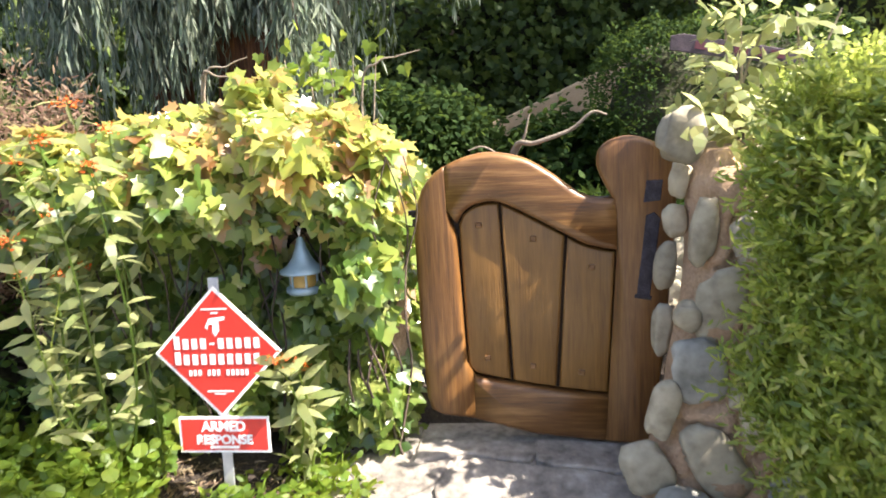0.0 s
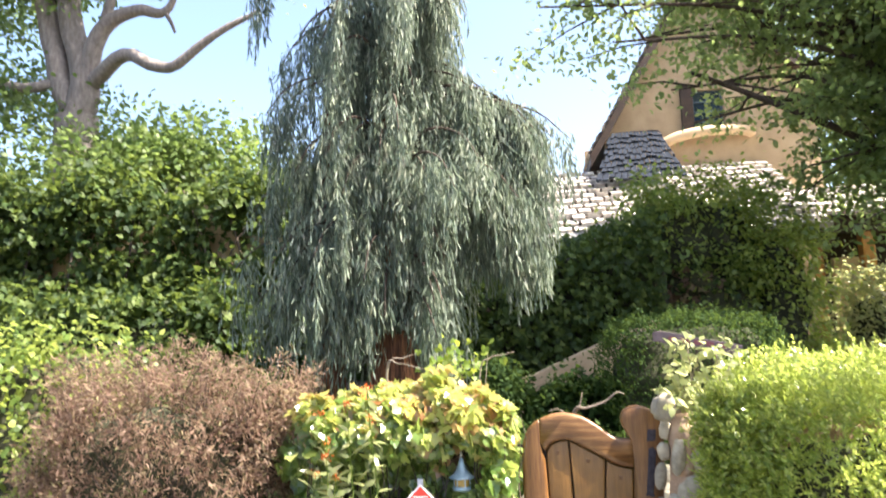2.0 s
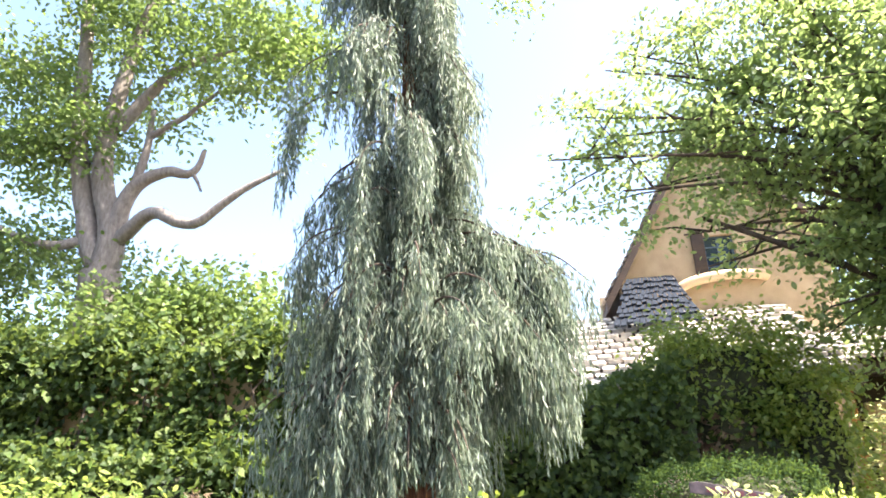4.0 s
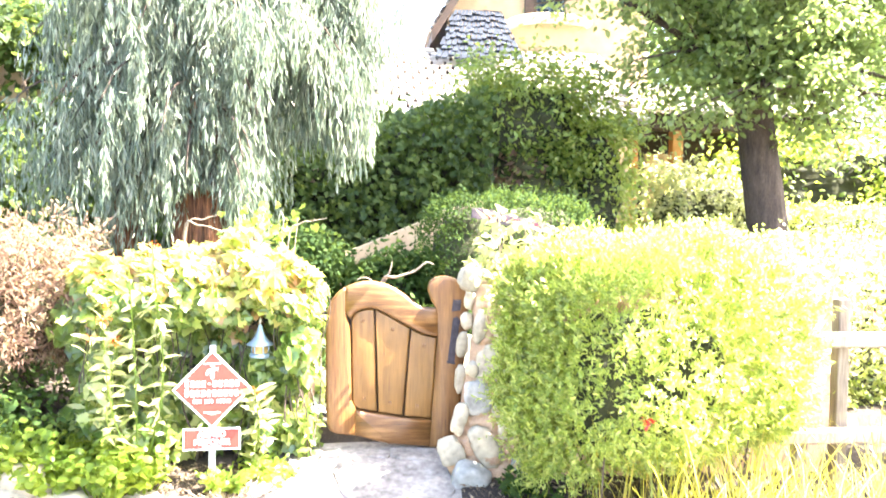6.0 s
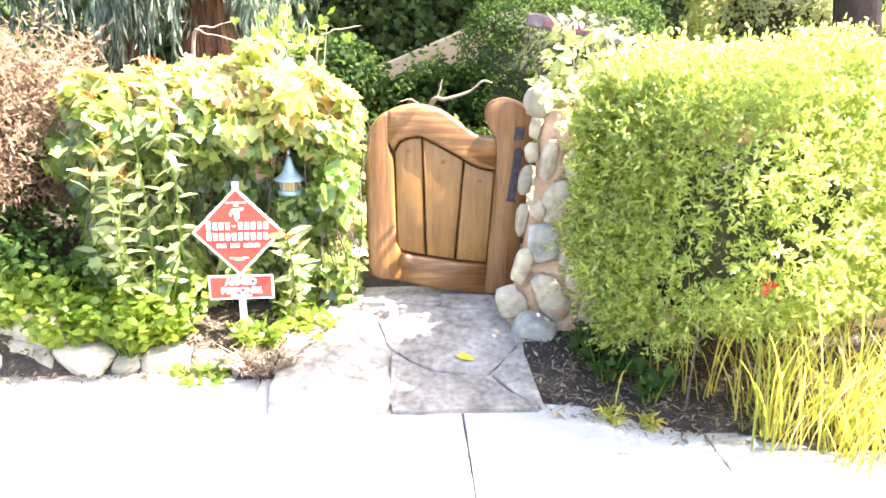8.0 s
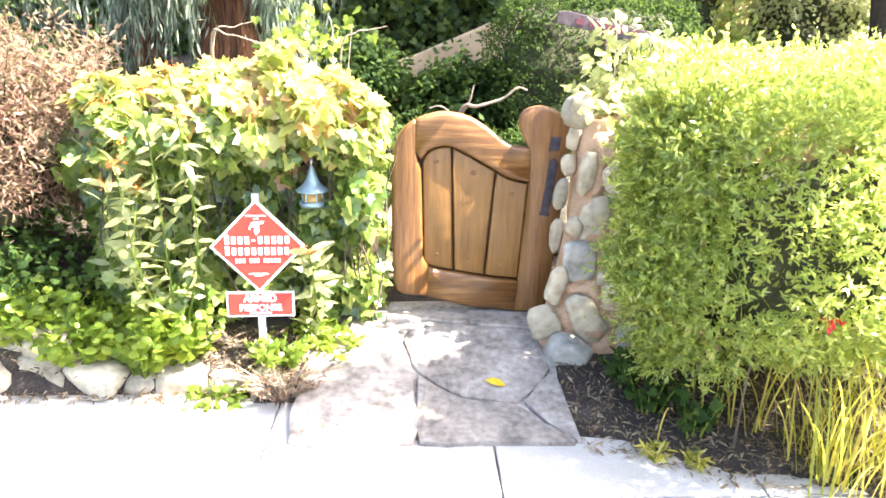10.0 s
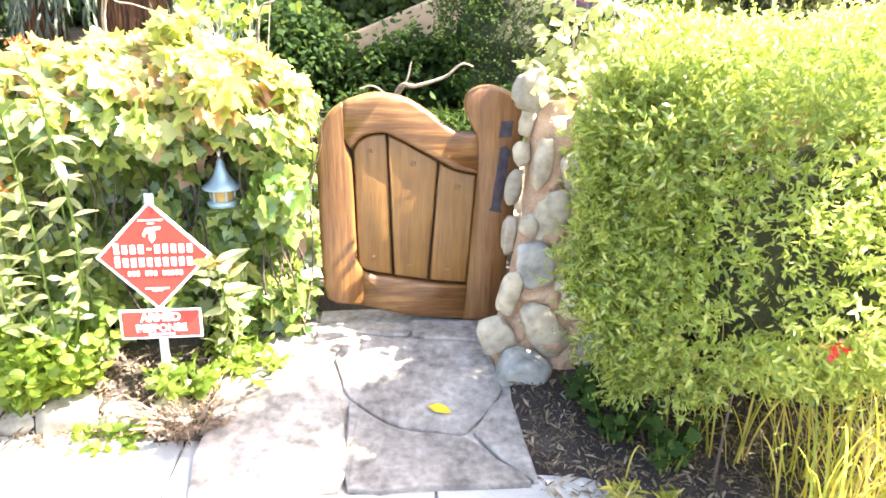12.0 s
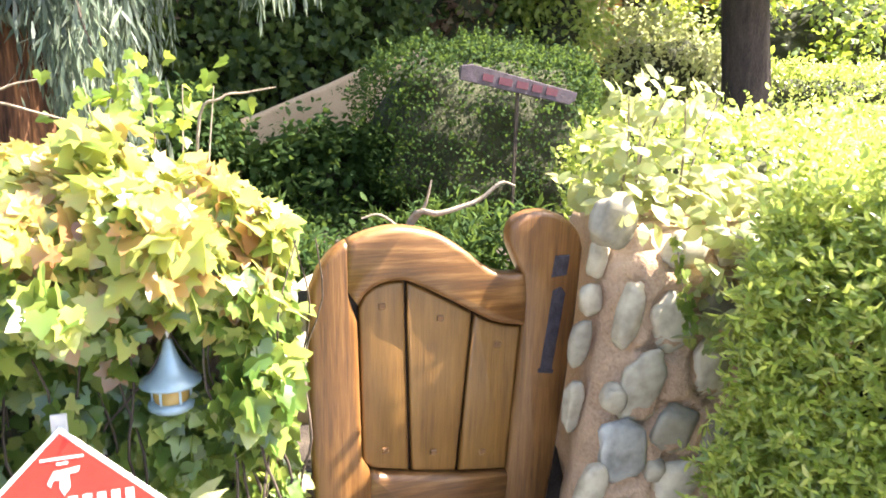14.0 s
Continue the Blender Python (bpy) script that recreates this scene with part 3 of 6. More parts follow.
STONES = [(0.375, 1.27, 0.125, 0.15, 15), (0.434, 0.985, 0.075, 0.205, 6), (0.575, 0.955, 0.125, 0.175, -12), (0.482, 0.757, 0.15, 0.23, 4), (0.388, 0.737, 0.085, 0.085, 30),
          (0.415, 0.562, 0.15, 0.21, -12), (0.600, 0.615, 0.14, 0.16, 20), (0.262, 0.262, 0.145, 0.17, -20), (0.470, 0.285, 0.14, 0.26, -38), (0.612, 0.42, 0.145, 0.19, 18),
          (0.712, 0.205, 0.19, 0.16, -15), (0.368, 0.11, 0.215, 0.22, 20), (0.415, -0.03, 0.15, 0.11, 5), (0.745, 0.33, 0.13, 0.06, -12), (0.565, 0.03, 0.10, 0.10, 0),
          (0.315, 0.447, 0.085, 0.19, 10), (0.625, 1.17, 0.15, 0.11, 8), (0.76, 1.0, 0.14, 0.13, 10), (0.73, 0.80, 0.13, 0.20, -10), (0.77, 0.55, 0.13, 0.17, 14),
          (0.90, 0.93, 0.14, 0.15, 0), (0.92, 0.70, 0.13, 0.14, 0), (0.93, 0.42, 0.15, 0.17, 0), (0.535, 0.49, 0.06, 0.07, 20), (0.80, 1.17, 0.13, 0.10, -5), (0.50, -0.11, 0.10, 0.09, 0)]
CORNER = [(0.385, 1.13, 0.075, 0.11, 5), (0.37, 1.00, 0.085, 0.11, -8), (0.345, 0.86, 0.08, 0.15, 6), (0.335, 0.645, 0.075, 0.16, 3)]


def mortar_relief(x, z):
    """How far the mortar stands out: a groove round every stone and a low ridge between."""
    y = -0.004
    for cx, cz, w, h, tilt in STONES:
        a = radians(tilt)
        dx, dz = x - cx, z - cz
        u, v = (dx * math.cos(a) - dz * math.sin(a)) / (w / 2), (dx * math.sin(a) + dz * math.cos(a)) / (h / 2)
        r = math.hypot(u, v)
        y += 0.034 * math.exp(-((r - 1.06) / 0.13) ** 2) if r < 1.6 else 0
    return y


stone_wall = thing("stone_wall", (0.6, 0, 0), "low garden wall of flat river stones set in tan mortar", "wall", kind="structure")
zs = np.linspace(-0.12, 1.22, 75)
wv, wf = [], []
front_x = [0.06 + 0.018 * k for k in range(45)] + [0.95 + 0.15 * k for k in range(10)]
cols = len(front_x) + 8
for z in zs:
    lx, fy = wall_left(z), face_y(z)
    rim = 0.06 * max(0, (z - 1.14) / 0.08)
    outline = [(0.47, 0.24 - rim), (0.45, -0.04), (max(lx, 0.355 + 0.065 * ease(z)), -0.06), (lx + rim, fy + 0.14)]
    outline += [(lx + k, fy + rim + 0.06 * max(0, 1 - k / 0.1) ** 2 + mortar_relief(lx + k, z)) for k in front_x]
    outline += [(2.45, fy + 0.1), (2.45, 0.24 - rim), (1.6, 0.24 - rim), (1.0, 0.24 - rim)]
    for x, y in outline:
        q = Vector((x, y, z))
        wv.append((x + 0.010 * noise.noise(q * 7), y + 0.012 * noise.noise(q * 7 + Vector((9, 0, 0))) + 0.004 * noise.noise(q * 31), z))
for j in range(len(zs) - 1):
    for i in range(cols):
        k = (i + 1) % cols
        wf.append((j * cols + i, j * cols + k, (j + 1) * cols + k, (j + 1) * cols + i))
top_i = len(wv)
wv.append((1.2, -0.02, 1.25))
tris = [(a, b, c) for a, b, c, d in wf] + [(a, c, d) for a, b, c, d in wf] + [((len(zs) - 1) * cols + i, (len(zs) - 1) * cols + (i + 1) % cols, top_i) for i in range(cols)]
part_np("mortar", wv, tris, M_MORTAR, stone_wall, smooth=True)


def stone_bm(w, h, d, seed, flat=0.75):
    """A river stone: a ball pulled out of round, a little angular."""
    bm = bmesh.new()
    bmesh.ops.create_icosphere(bm, subdivisions=3, radius=1)
    for v in bm.verts:
        q = v.co.copy()
        q = Vector([math.copysign(abs(c) ** flat, c) for c in q])
        q *= 1 + 0.30 * noise.noise(v.co * 1.3 + Vector((seed * 7.3, 0, 0))) + 0.05 * noise.noise(v.co * 4 + Vector((0, seed * 3, 0)))
        v.co = Vector((q.x * w / 2, q.y * d / 2, q.z * h / 2))
    return bm


for i, (x, z, w, h, tilt) in enumerate(STONES + CORNER):
    low = z < 0.15
    side = i >= len(STONES)
    bm = stone_bm(w * (0.85 if side else 1.02), h * 1.02, 0.15 if low else 0.045 if side else 0.06, i + 1, 0.7)
    y = -0.15 if side else face_y(z) + (-0.03 if low else 0.012)
    bm.transform(pose(x, y, z, 5, tilt, 0))
    part("stone", bm, M_GREYSTONE if i in (5, 10, 11, 12) else M_STONE, stone_wall, "grey river stone" if i in (5, 10, 11, 12) else "", True)

# ---- wall under the ivy ----
ivy_wall = part("garden_wall", box(-1.95, -0.56, 0.02, 0.34, -0.05, 1.28, 0.05), M_MORTAR)
tagged(ivy_wall, "rough mortared garden wall hidden under ivy", "wall", kind="structure")


# ---- ivy ----
def build_ivy():
    t = thing("ivy", (-1.2, 0.0, 0.1), "thick climbing ivy, green below and turning yellow and rust on top", "ivy")
    n = 14000
    lo, hi = np.array((-1.98, -0.22, 0.12)), np.array((-0.548, 0.42, 1.42))
    p, nor = shell(lo, hi, 0.27, n, "xXyyZ")
    bulge = np.array([1.0 * noise.noise(Vector(q) * 2.6) + 0.9 * noise.noise(Vector(q) * 6.5) for q in p])
    p = p + nor * (0.17 * bulge - 0.17 * rng.random(len(p)) + 0.03)[:, None]
    p[:, 2] += 0.05 * np.sin(p[:, 0] * 5) * (p[:, 2] > 1.2)
    # the top hangs forward over a shaded hollow
    front = p[:, 1] < 0.1
    p[:, 1] -= np.where(front, 0.05 * np.clip((p[:, 2] - 0.98) / 0.2, 0, 1), 0)
    p[:, 1] += np.where(front & (p[:, 2] > 0.5) & (p[:, 2] < 1.02), 0.09 * np.clip((-0.68 - p[:, 0]) / 0.2, 0, 1), 0)
    p[:, 0] = np.minimum(p[:, 0], -0.525 - 0.06 * rng.random(len(p)))
    # a hollow round the little lamp
    d = np.hypot(p[:, 0] + 0.85, p[:, 2] - 0.93)
    keep = ~((d < 0.13) & (p[:, 1] < -0.06))
    keep &= ~((p[:, 2] < 0.34) & (p[:, 0] < -0.8) & (rng.random(len(p)) < 0.5))
    p, nor = p[keep], nor[keep]
    face = unit(0.7 * nor + 0.6 * rng.normal(size=p.shape) + np.array((0.25, -0.1, 0.3)))
    tip = np.array((0, 0, -1.0)) + 0.5 * rng.normal(size=p.shape) + 0.4 * nor
    size = rng.uniform(0.038, 0.086, len(p)) * np.where(p[:, 2] > 1.12, 1.15, 1.0)
    turned = (p[:, 2] + 0.10 * rng.normal(size=len(p)) + 0.20 * np.exp(-((p[:, 0] + 0.80) / 0.35) ** 2)) > 1.24
    near = np.zeros(len(p), bool)
    cand = np.where((p[:, 1] < -0.08) & (p[:, 0] > -1.25) & (p[:, 2] > 0.75))[0]
    near[cand[:290]] = True
    for mask, mat, nm in ((~near & ~turned, M_IVY, "foliage"), (~near & turned, M_IVYTOP, "turning_foliage")):
        v, f = leaves(MAPLE_LEAF if mat is M_IVYTOP else IVY_LEAF, p[mask], face[mask], tip[mask], size[mask])
        tagged(part_np(nm, v, f, mat, t, "", True), kind="stuff")
    meshes = {}
    for mat in (M_IVY, M_IVYTOP):
        v, f = leaves(MAPLE_LEAF if mat is M_IVYTOP else IVY_LEAF, np.zeros((1, 3)), np.array([(0, 0, 1.0)]), np.array([(0, 1.0, 0)]), np.ones(1))
        meshes[mat] = mesh_from("leaf", v, f, mat, True)
    for i in np.where(near)[0]:
        ob = new("leaf", meshes[M_IVYTOP if turned[i] else M_IVY])
        zax = Vector(face[i])
        yax = Vector(tip[i])
        yax = (yax - zax * yax.dot(zax)).normalized()
        xax = yax.cross(zax)
        m = Matrix((xax, yax, zax)).transposed().to_4x4()
        m.translation = p[i]
        hang(ob, t)
        ob.matrix_basis = m @ Matrix.Scale(float(size[i]), 4)
    lines = []
    for i in range(34):
        x = rng.uniform(-1.9, -0.52)
        y = -0.06 - 0.1 * rng.random()
        pts = [(x, y, 0.1)]
        for k in range(6):
            pts.append((pts[-1][0] + rng.normal() * 0.05, min(-0.02, y + 0.04 * rng.normal()), pts[-1][2] + 0.19))
        lines.append((smooth_line(pts, 3), np.linspace(0.006, 0.002, 19)))
    for line in lines:
        v, f = tubes([line], 5)
        part_np("stem", v, f, M_BARK, t, "", True)
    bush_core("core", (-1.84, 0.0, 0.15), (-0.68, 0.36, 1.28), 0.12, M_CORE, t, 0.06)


build_ivy()


# ---- clipped hedge on the street side ----
def clipped(name, lo, hi, r, count, mat, tmpl, sz, label, category, depth=0.10, amp=0.05, core=M_CORE, up=0.4, group="", warp=None, tuft=0):
    c = ((lo[0] + hi[0]) / 2, (lo[1] + hi[1]) / 2, lo[2])
    t = thing(name, c, label, category, group)
    p, nor = shell(lo, hi, r, count)
    bulge = np.array([noise.noise(Vector(q) * 2.1) + 0.7 * noise.noise(Vector(q) * 5.5) + 0.4 * noise.noise(Vector(q) * 13) for q in p])
    p = p + nor * (amp * bulge - depth * rng.random(len(p)) ** 1.5 + 0.03)[:, None]
    if warp:
        p = warp(p)
    face = unit(nor * 0.6 + 0.75 * rng.normal(size=p.shape) + np.array((0, 0, up)))
    tip = nor + 0.9 * rng.normal(size=p.shape) + np.array((0, 0, 0.3))
    if tuft:
        # every place becomes a short leafy shoot that points out and up
        way = unit(nor + 0.55 * rng.normal(size=p.shape) + np.array((0, 0, 0.35)))
        reach = rng.uniform(0.04, 0.11, len(p))
        k = np.tile(np.linspace(0.1, 1, tuft), len(p))
        p, way, nor = np.repeat(p, tuft, 0), np.repeat(way, tuft, 0), np.repeat(nor, tuft, 0)
        p = p + way * (np.repeat(reach, tuft) * k)[:, None]
        spin = rng.normal(size=p.shape)
        tip = 0.8 * way + 1.0 * unit(spin)
        face = unit(np.cross(tip, np.cross(way, tip)) + 0.35 * rng.normal(size=p.shape))
    v, f = leaves(tmpl, p, face, tip, rng.uniform(*sz, len(p)))
    tagged(part_np("foliage", v, f, mat, t), kind="stuff")
    e = depth * (1.6 if tuft else 1.25) + 0.01
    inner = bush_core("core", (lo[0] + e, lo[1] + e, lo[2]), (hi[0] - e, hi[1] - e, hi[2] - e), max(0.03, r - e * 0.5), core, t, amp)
    if warp:
        for vert in inner.data.vertices:
            vert.co = Vector(warp(np.array([vert.co]))[0])
    # shoots that stick out of the clipped face
    k = count // 36
    i = rng.integers(0, len(p), k)
    sp = np.repeat(p[i], 7, 0)
    along = np.tile(np.arange(7) / 7 * 0.12, k)[:, None]
    d = np.repeat(unit(nor[i] + np.array((0, 0, 0.6)) + 0.3 * rng.normal(size=(k, 3))), 7, 0)
    v, f = leaves(tmpl, sp + d * along, unit(rng.normal(size=sp.shape) + (0, 0, 0.5)), d + 0.8 * rng.normal(size=sp.shape), rng.uniform(*sz, len(sp)))
    tagged(part_np("new_growth", v, f, mat, t), kind="stuff")
    return t


def hedge_plan(p):
    """The hedge comes to a blunt point before the wall, swells towards the street and leans back at the top."""
    u = np.clip((p[:, 0] - 0.56) / 0.60, 0, 1)
    u = u * u * (3 - 2 * u)
    front, back = -0.86 - 0.46 * u, -0.66 + 0.42 * u
    q = p.copy()
    q[:, 1] = back + (p[:, 1] + 0.24) * (back - front) / 1.14
    q[:, 1] += 0.22 * np.clip((p[:, 2] - 0.75) / 0.65, 0, 1) ** 1.5 * u
    q[:, 2] += 0.05 * np.sin(p[:, 0] * 4 + 1)
    # the foot is cut away over the strap-leaved plants
    low = np.clip((0.62 - p[:, 2]) / 0.40, 0, 1)
    q[:, 0] += 0.14 * low * (1 - u)
    q[:, 1] += 0.40 * low * u * np.clip((-0.6 - q[:, 1]) / 0.5, 0, 1)
    q[:, 2] += 0.10 * low * u
    return q


hedge = clipped("clipped_hedge", (0.56, -1.38, 0.24), (1.93, -0.24, 1.42), 0.28, 13000, M_HEDGE, SLIM, (0.018, 0.042),
                "dense clipped hedge with small yellow-green leaves", "hedge", 0.20, 0.13, M_CORE, warp=hedge_plan, tuft=10)
lines = []
for i in range(30):
    x, y = rng.uniform(0.75, 1.9), rng.uniform(-1.2, -0.4)
    lines.append((smooth_line([(x, y, 0.02), (x + 0.05 * rng.normal(), y + 0.05 * rng.normal(), 0.25), (x + 0.15 * rng.normal(), y + 0.12 * rng.normal(), 0.6)], 3), np.linspace(0.007, 0.003, 7)))
for line in lines:
    v, f = tubes([line], 5)
    part_np("stem", v, f, M_BARK, hedge, "", True)


# ---- security sign ----
def letter_row(t, x0, x1, z, h, count, skip=(), tall_first=False, y=-0.006, thick=0.62):
    """A row of plain white bars, one for each sign of the writing."""
    step = (x1 - x0) / count
    for i in range(count):
        if i in skip:
            continue
        hh = h * (1.25 if tall_first and i == 0 else 1)
        part("bar", box(x0 + i * step + step * (1 - thick) / 2, x0 + (i + 1) * step - step * (1 - thick) / 2, y - 0.0015, y, z - h / 2, z - h / 2 + hh), M_WHITE, t)


def build_sign():
    t = thing("security_sign", (0, 0, 0), "red and white security yard sign on a metal post", "sign")
    part("post", box(-0.018, 0.018, 0.004, 0.010, -0.64, 0.245, 0.002, 1), M_POST, t, "pale galvanised post")
    s = 0.2165
    dia = part("diamond_panel", prism([(0, -s), (s, 0), (0, s), (-s, 0)], -0.003, 0.003), M_WHITE, t, "white-bordered red diamond plate")
    part("red_field", prism([(0, -s + 0.014), (s - 0.014, 0), (0, s - 0.014), (-s + 0.014, 0)], -0.0045, -0.003), M_RED, dia)
    part("bar", box(-0.045, 0.045, -0.006, -0.0045, 0.140, 0.145), M_WHITE, dia)
    part("bar", box(-0.012, 0.012, -0.006, -0.0045, 0.127, 0.132), M_WHITE, dia)
    emblem = prism([(-0.035, 0.085), (-0.02, 0.112), (0.036, 0.118), (0.032, 0.106), (0.012, 0.103), (0.012, 0.07), (-0.002, 0.052), (-0.01, 0.07), (-0.008, 0.092), (-0.022, 0.092), (-0.028, 0.076)], -0.006, -0.0045)
    part("emblem", emblem, M_WHITE, dia)
    letter_row(dia, -0.152, 0.152, 0.030, 0.034, 10, (4,), True)
    part("bar", box(-0.024, -0.008, -0.006, -0.0045, 0.026, 0.032), M_WHITE, dia)
    letter_row(dia, -0.152, 0.148, -0.022, 0.034, 10, (), True)
    letter_row(dia, -0.105, 0.105, -0.066, 0.019, 13, (3, 7))
    part("bar", box(-0.045, 0.045, -0.006, -0.0045, -0.131, -0.126), M_WHITE, dia)
    part("bar", box(-0.02, 0.02, -0.006, -0.0045, -0.139, -0.135), M_WHITE, dia)
    plate = part("lower_plate", box(-0.156, 0.156, -0.003, 0.003, -0.335, -0.215), M_WHITE, t, "white-bordered red plate reading armed response")
    part("red_field", box(-0.148, 0.148, -0.0045, -0.003, -0.327, -0.223), M_RED, plate)
    for word, z, h in (("ARMED", -0.262, 0.046), ("RESPONSE", -0.305, 0.042)):
        cu = bpy.data.curves.new(word, 'FONT')
        cu.body, cu.size, cu.align_x, cu.extrude, cu.offset = word, h, 'CENTER', 0.0008, 0.0016
        ob = hang(new("lettering", cu), plate)
        ob.matrix_basis = pose(0, -0.0055, z, 90, 0, 0)
        cu.materials.append(M_WHITE)
    part("bar", box(-0.05, 0.05, -0.006, -0.0045, -0.321, -0.312), M_WHITE, plate)
    t.matrix_basis = pose(-1.09, -0.37, 0.645, -6, -1, 1)


build_sign()


# ---- little lamp in the ivy ----
def lathe(profile, n=20):
    v, f = [], []
    for r, z in profile:
        v += [(r * math.cos(2 * math.pi * k / n), r * math.sin(2 * math.pi * k / n), z) for k in range(n)]
    for j in range(len(profile) - 1):
        f += [(j * n + k, j * n + (k + 1) % n, (j + 1) * n + (k + 1) % n, (j + 1) * n + k) for k in range(n)]
    return v, f


lamp = thing("wall_lantern", (-0.865, -0.135, 0.78), "small pale blue metal lantern with a pointed roof among the ivy", "lantern")
for nm, prof, mat, lab in (
        ("roof", [(0.001, 0.205), (0.012, 0.19), (0.02, 0.16), (0.034, 0.125), (0.052, 0.10), (0.078, 0.083), (0.08, 0.076), (0.045, 0.074)], M_LANTERN, "flared pale blue roof"),
        ("finial", [(0.001, 0.236), (0.008, 0.228), (0.010, 0.218), (0.006, 0.208), (0.004, 0.196)], M_POST, ""),
        ("glass", [(0.044, 0.076), (0.047, 0.06), (0.047, 0.036), (0.044, 0.024)], M_AMBER, "amber glass drum"),
        ("base", [(0.044, 0.026), (0.060, 0.022), (0.062, 0.008), (0.052, 0.0), (0.001, 0.0)], M_LANTERN, "")):
    v, f = lathe(prof)
    part_np(nm, [(x - 0.865, y - 0.135, z + 0.78) for x, y, z in v], f, mat, lamp, lab, True)
for k in range(6):
    a = math.pi * k / 3
    part("bar", box(-0.865 + 0.049 * math.cos(a) - 0.003, -0.865 + 0.049 * math.cos(a) + 0.003, -0.135 + 0.049 * math.sin(a) - 0.003, -0.135 + 0.049 * math.sin(a) + 0.003, 0.804, 0.857), M_LANTERN, lamp)
part("bracket", box(-0.875, -0.855, -0.10, 0.05, 0.786, 0.80), M_IRON, lamp)


# ---- weeping cedar ----
def build_cedar():
    bx, by = -1.58, 1.35
    z0 = ground_z(bx, by) - 0.05
    t = thing("weeping_cedar", (bx, by, z0), "tall weeping cedar with grey-green hanging sprays and reddish bark", "tree")
    stems = [([(bx, by, z0), (bx + 0.03, by, 1.9), (bx - 0.04, by + 0.03, 3.2), (bx + 0.03, by, 4.8), (bx + 0.06, by, 6.4), (bx + 0.03, by, 8.4)], [0.28, 0.21, 0.15, 0.09, 0.06, 0.015]),
             ([(bx - 0.62, by + 0.15, z0), (bx - 0.58, by + 0.15, 1.8), (bx - 0.62, by + 0.12, 3.2), (bx - 0.45, by + 0.1, 5.0)], [0.13, 0.10, 0.07, 0.03]),
             ([(bx + 0.42, by + 0.2, z0), (bx + 0.36, by + 0.2, 1.8), (bx + 0.42, by + 0.2, 3.0)], [0.09, 0.07, 0.03])]
    for pts, rad in stems:
        line = smooth_line(pts, 5)
        v, f = tube(line, np.interp(np.arange(len(line)) / 5, np.arange(len(rad)), rad), 32)
        for ring in range(len(line)):
            for k in range(ring * 32, ring * 32 + 32):
                q = Vector(v[k])
                out = q - line[ring]
                v[k] = tuple(line[ring] + out * (1 + 0.3 * noise.noise(Vector((out.x * 22 / max(rad[0], 0.1) * 0.2, out.y * 22 / max(rad[0], 0.1) * 0.2, q.z * 0.5))) + 0.12 * noise.noise(Vector((q.x * 40, q.y * 40, q.z * 1.5)))))
        part_np("trunk", v, f, M_REDBARK, t, "fibrous reddish brown trunk", True)
    limbs = []
    for i in range(252):
        z = 1.95 + 6.3 * rng.random() ** 1.25
        # an uneven outline: wide skirts on one side, long arms at the shoulder, a thin top
        reach = rng.uniform(0.3, 1.05)
        a = rng.uniform(0, 2 * math.pi)
        dx, dy = math.cos(a), math.sin(a) * 0.62
        if i >= 230:
            # the long arms that reach towards the house
            z, reach, dx, dy = rng.uniform(3.0, 3.9), rng.uniform(0.75, 1.0), 0.96, rng.uniform(-0.15, 0.3)
        wide = np.interp(z, [1.9, 2.6, 3.2, 4.0, 5.0, 6.2, 8.2], [1.35, 1.45, 1.35, 1.25, 1.25, 1.2, 0.5])
        if dx > 0:
            wide = np.interp(z, [1.9, 2.4, 2.9, 3.7, 4.1, 5.0, 6.2, 8.2], [0.55, 0.68, 1.35, 1.75, 1.05, 0.85, 0.75, 0.35]) * dx + wide * (1 - dx)
        reach *= float(wide)
        base = Vector((bx, by, z))
        pts = smooth_line([base, base + Vector((dx * reach * 0.45, dy * reach * 0.45, 0.18)), base + Vector((dx * reach * 0.8, dy * reach * 0.8, 0.06)), base + Vector((dx * reach, dy * reach, -0.22))], 5)
        limbs.append(pts)
        v, f = tube(pts, np.linspace(0.018, 0.004, len(pts)), 5)
        part_np("limb", v, f, M_BARK, t, "", True)
    pos, tip, size, nor = [], [], [], []
    for pts in limbs:
        out = (pts[-1] - pts[0]).normalized()
        for s in range(11 if pts[0].z > 3.0 and pts[-1].x - bx > 0.8 else 6 if pts[0].z > 2.6 else 5):
            u = rng.uniform(0.1, 1.0) ** 0.7
            hub = pts[int(u * (len(pts) - 1))]
            hang_len = rng.uniform(0.35, 1.0) * (0.8 if pts[0].z < 2.2 else 1)
            drift = Vector((rng.normal() * 0.05, rng.normal() * 0.04, 0)) + out * 0.06
            for strand in range(5):
                p = hub + Vector(rng.normal(size=3) * (0.045, 0.045, 0.03))
                length = hang_len * rng.uniform(0.6, 1.1)
                sway = drift + Vector((rng.normal() * 0.03, rng.normal() * 0.03, 0))
                k = int(length / 0.021)
                wid = rng.uniform(0.03, 0.06)
                for j in range(k):
                    w = j / k
                    q = p + sway * w - Vector((0, 0, length * w))
                    side = Vector((rng.normal(), rng.normal(), 0)) * wid * (1.1 - w)
                    pos.append(q + side * 0.5)
                    tip.append((side.x * 9, side.y * 9, -1.0))
                    nor.append((rng.normal(), rng.normal(), 0.2))
                    size.append(rng.uniform(0.05, 0.12))
    pos, tip, nor, size = np.array(pos), np.array(tip), np.array(nor), np.array(size)
    ok = (pos[:, 1] > 0.50) | (pos[:, 2] > 2.6)
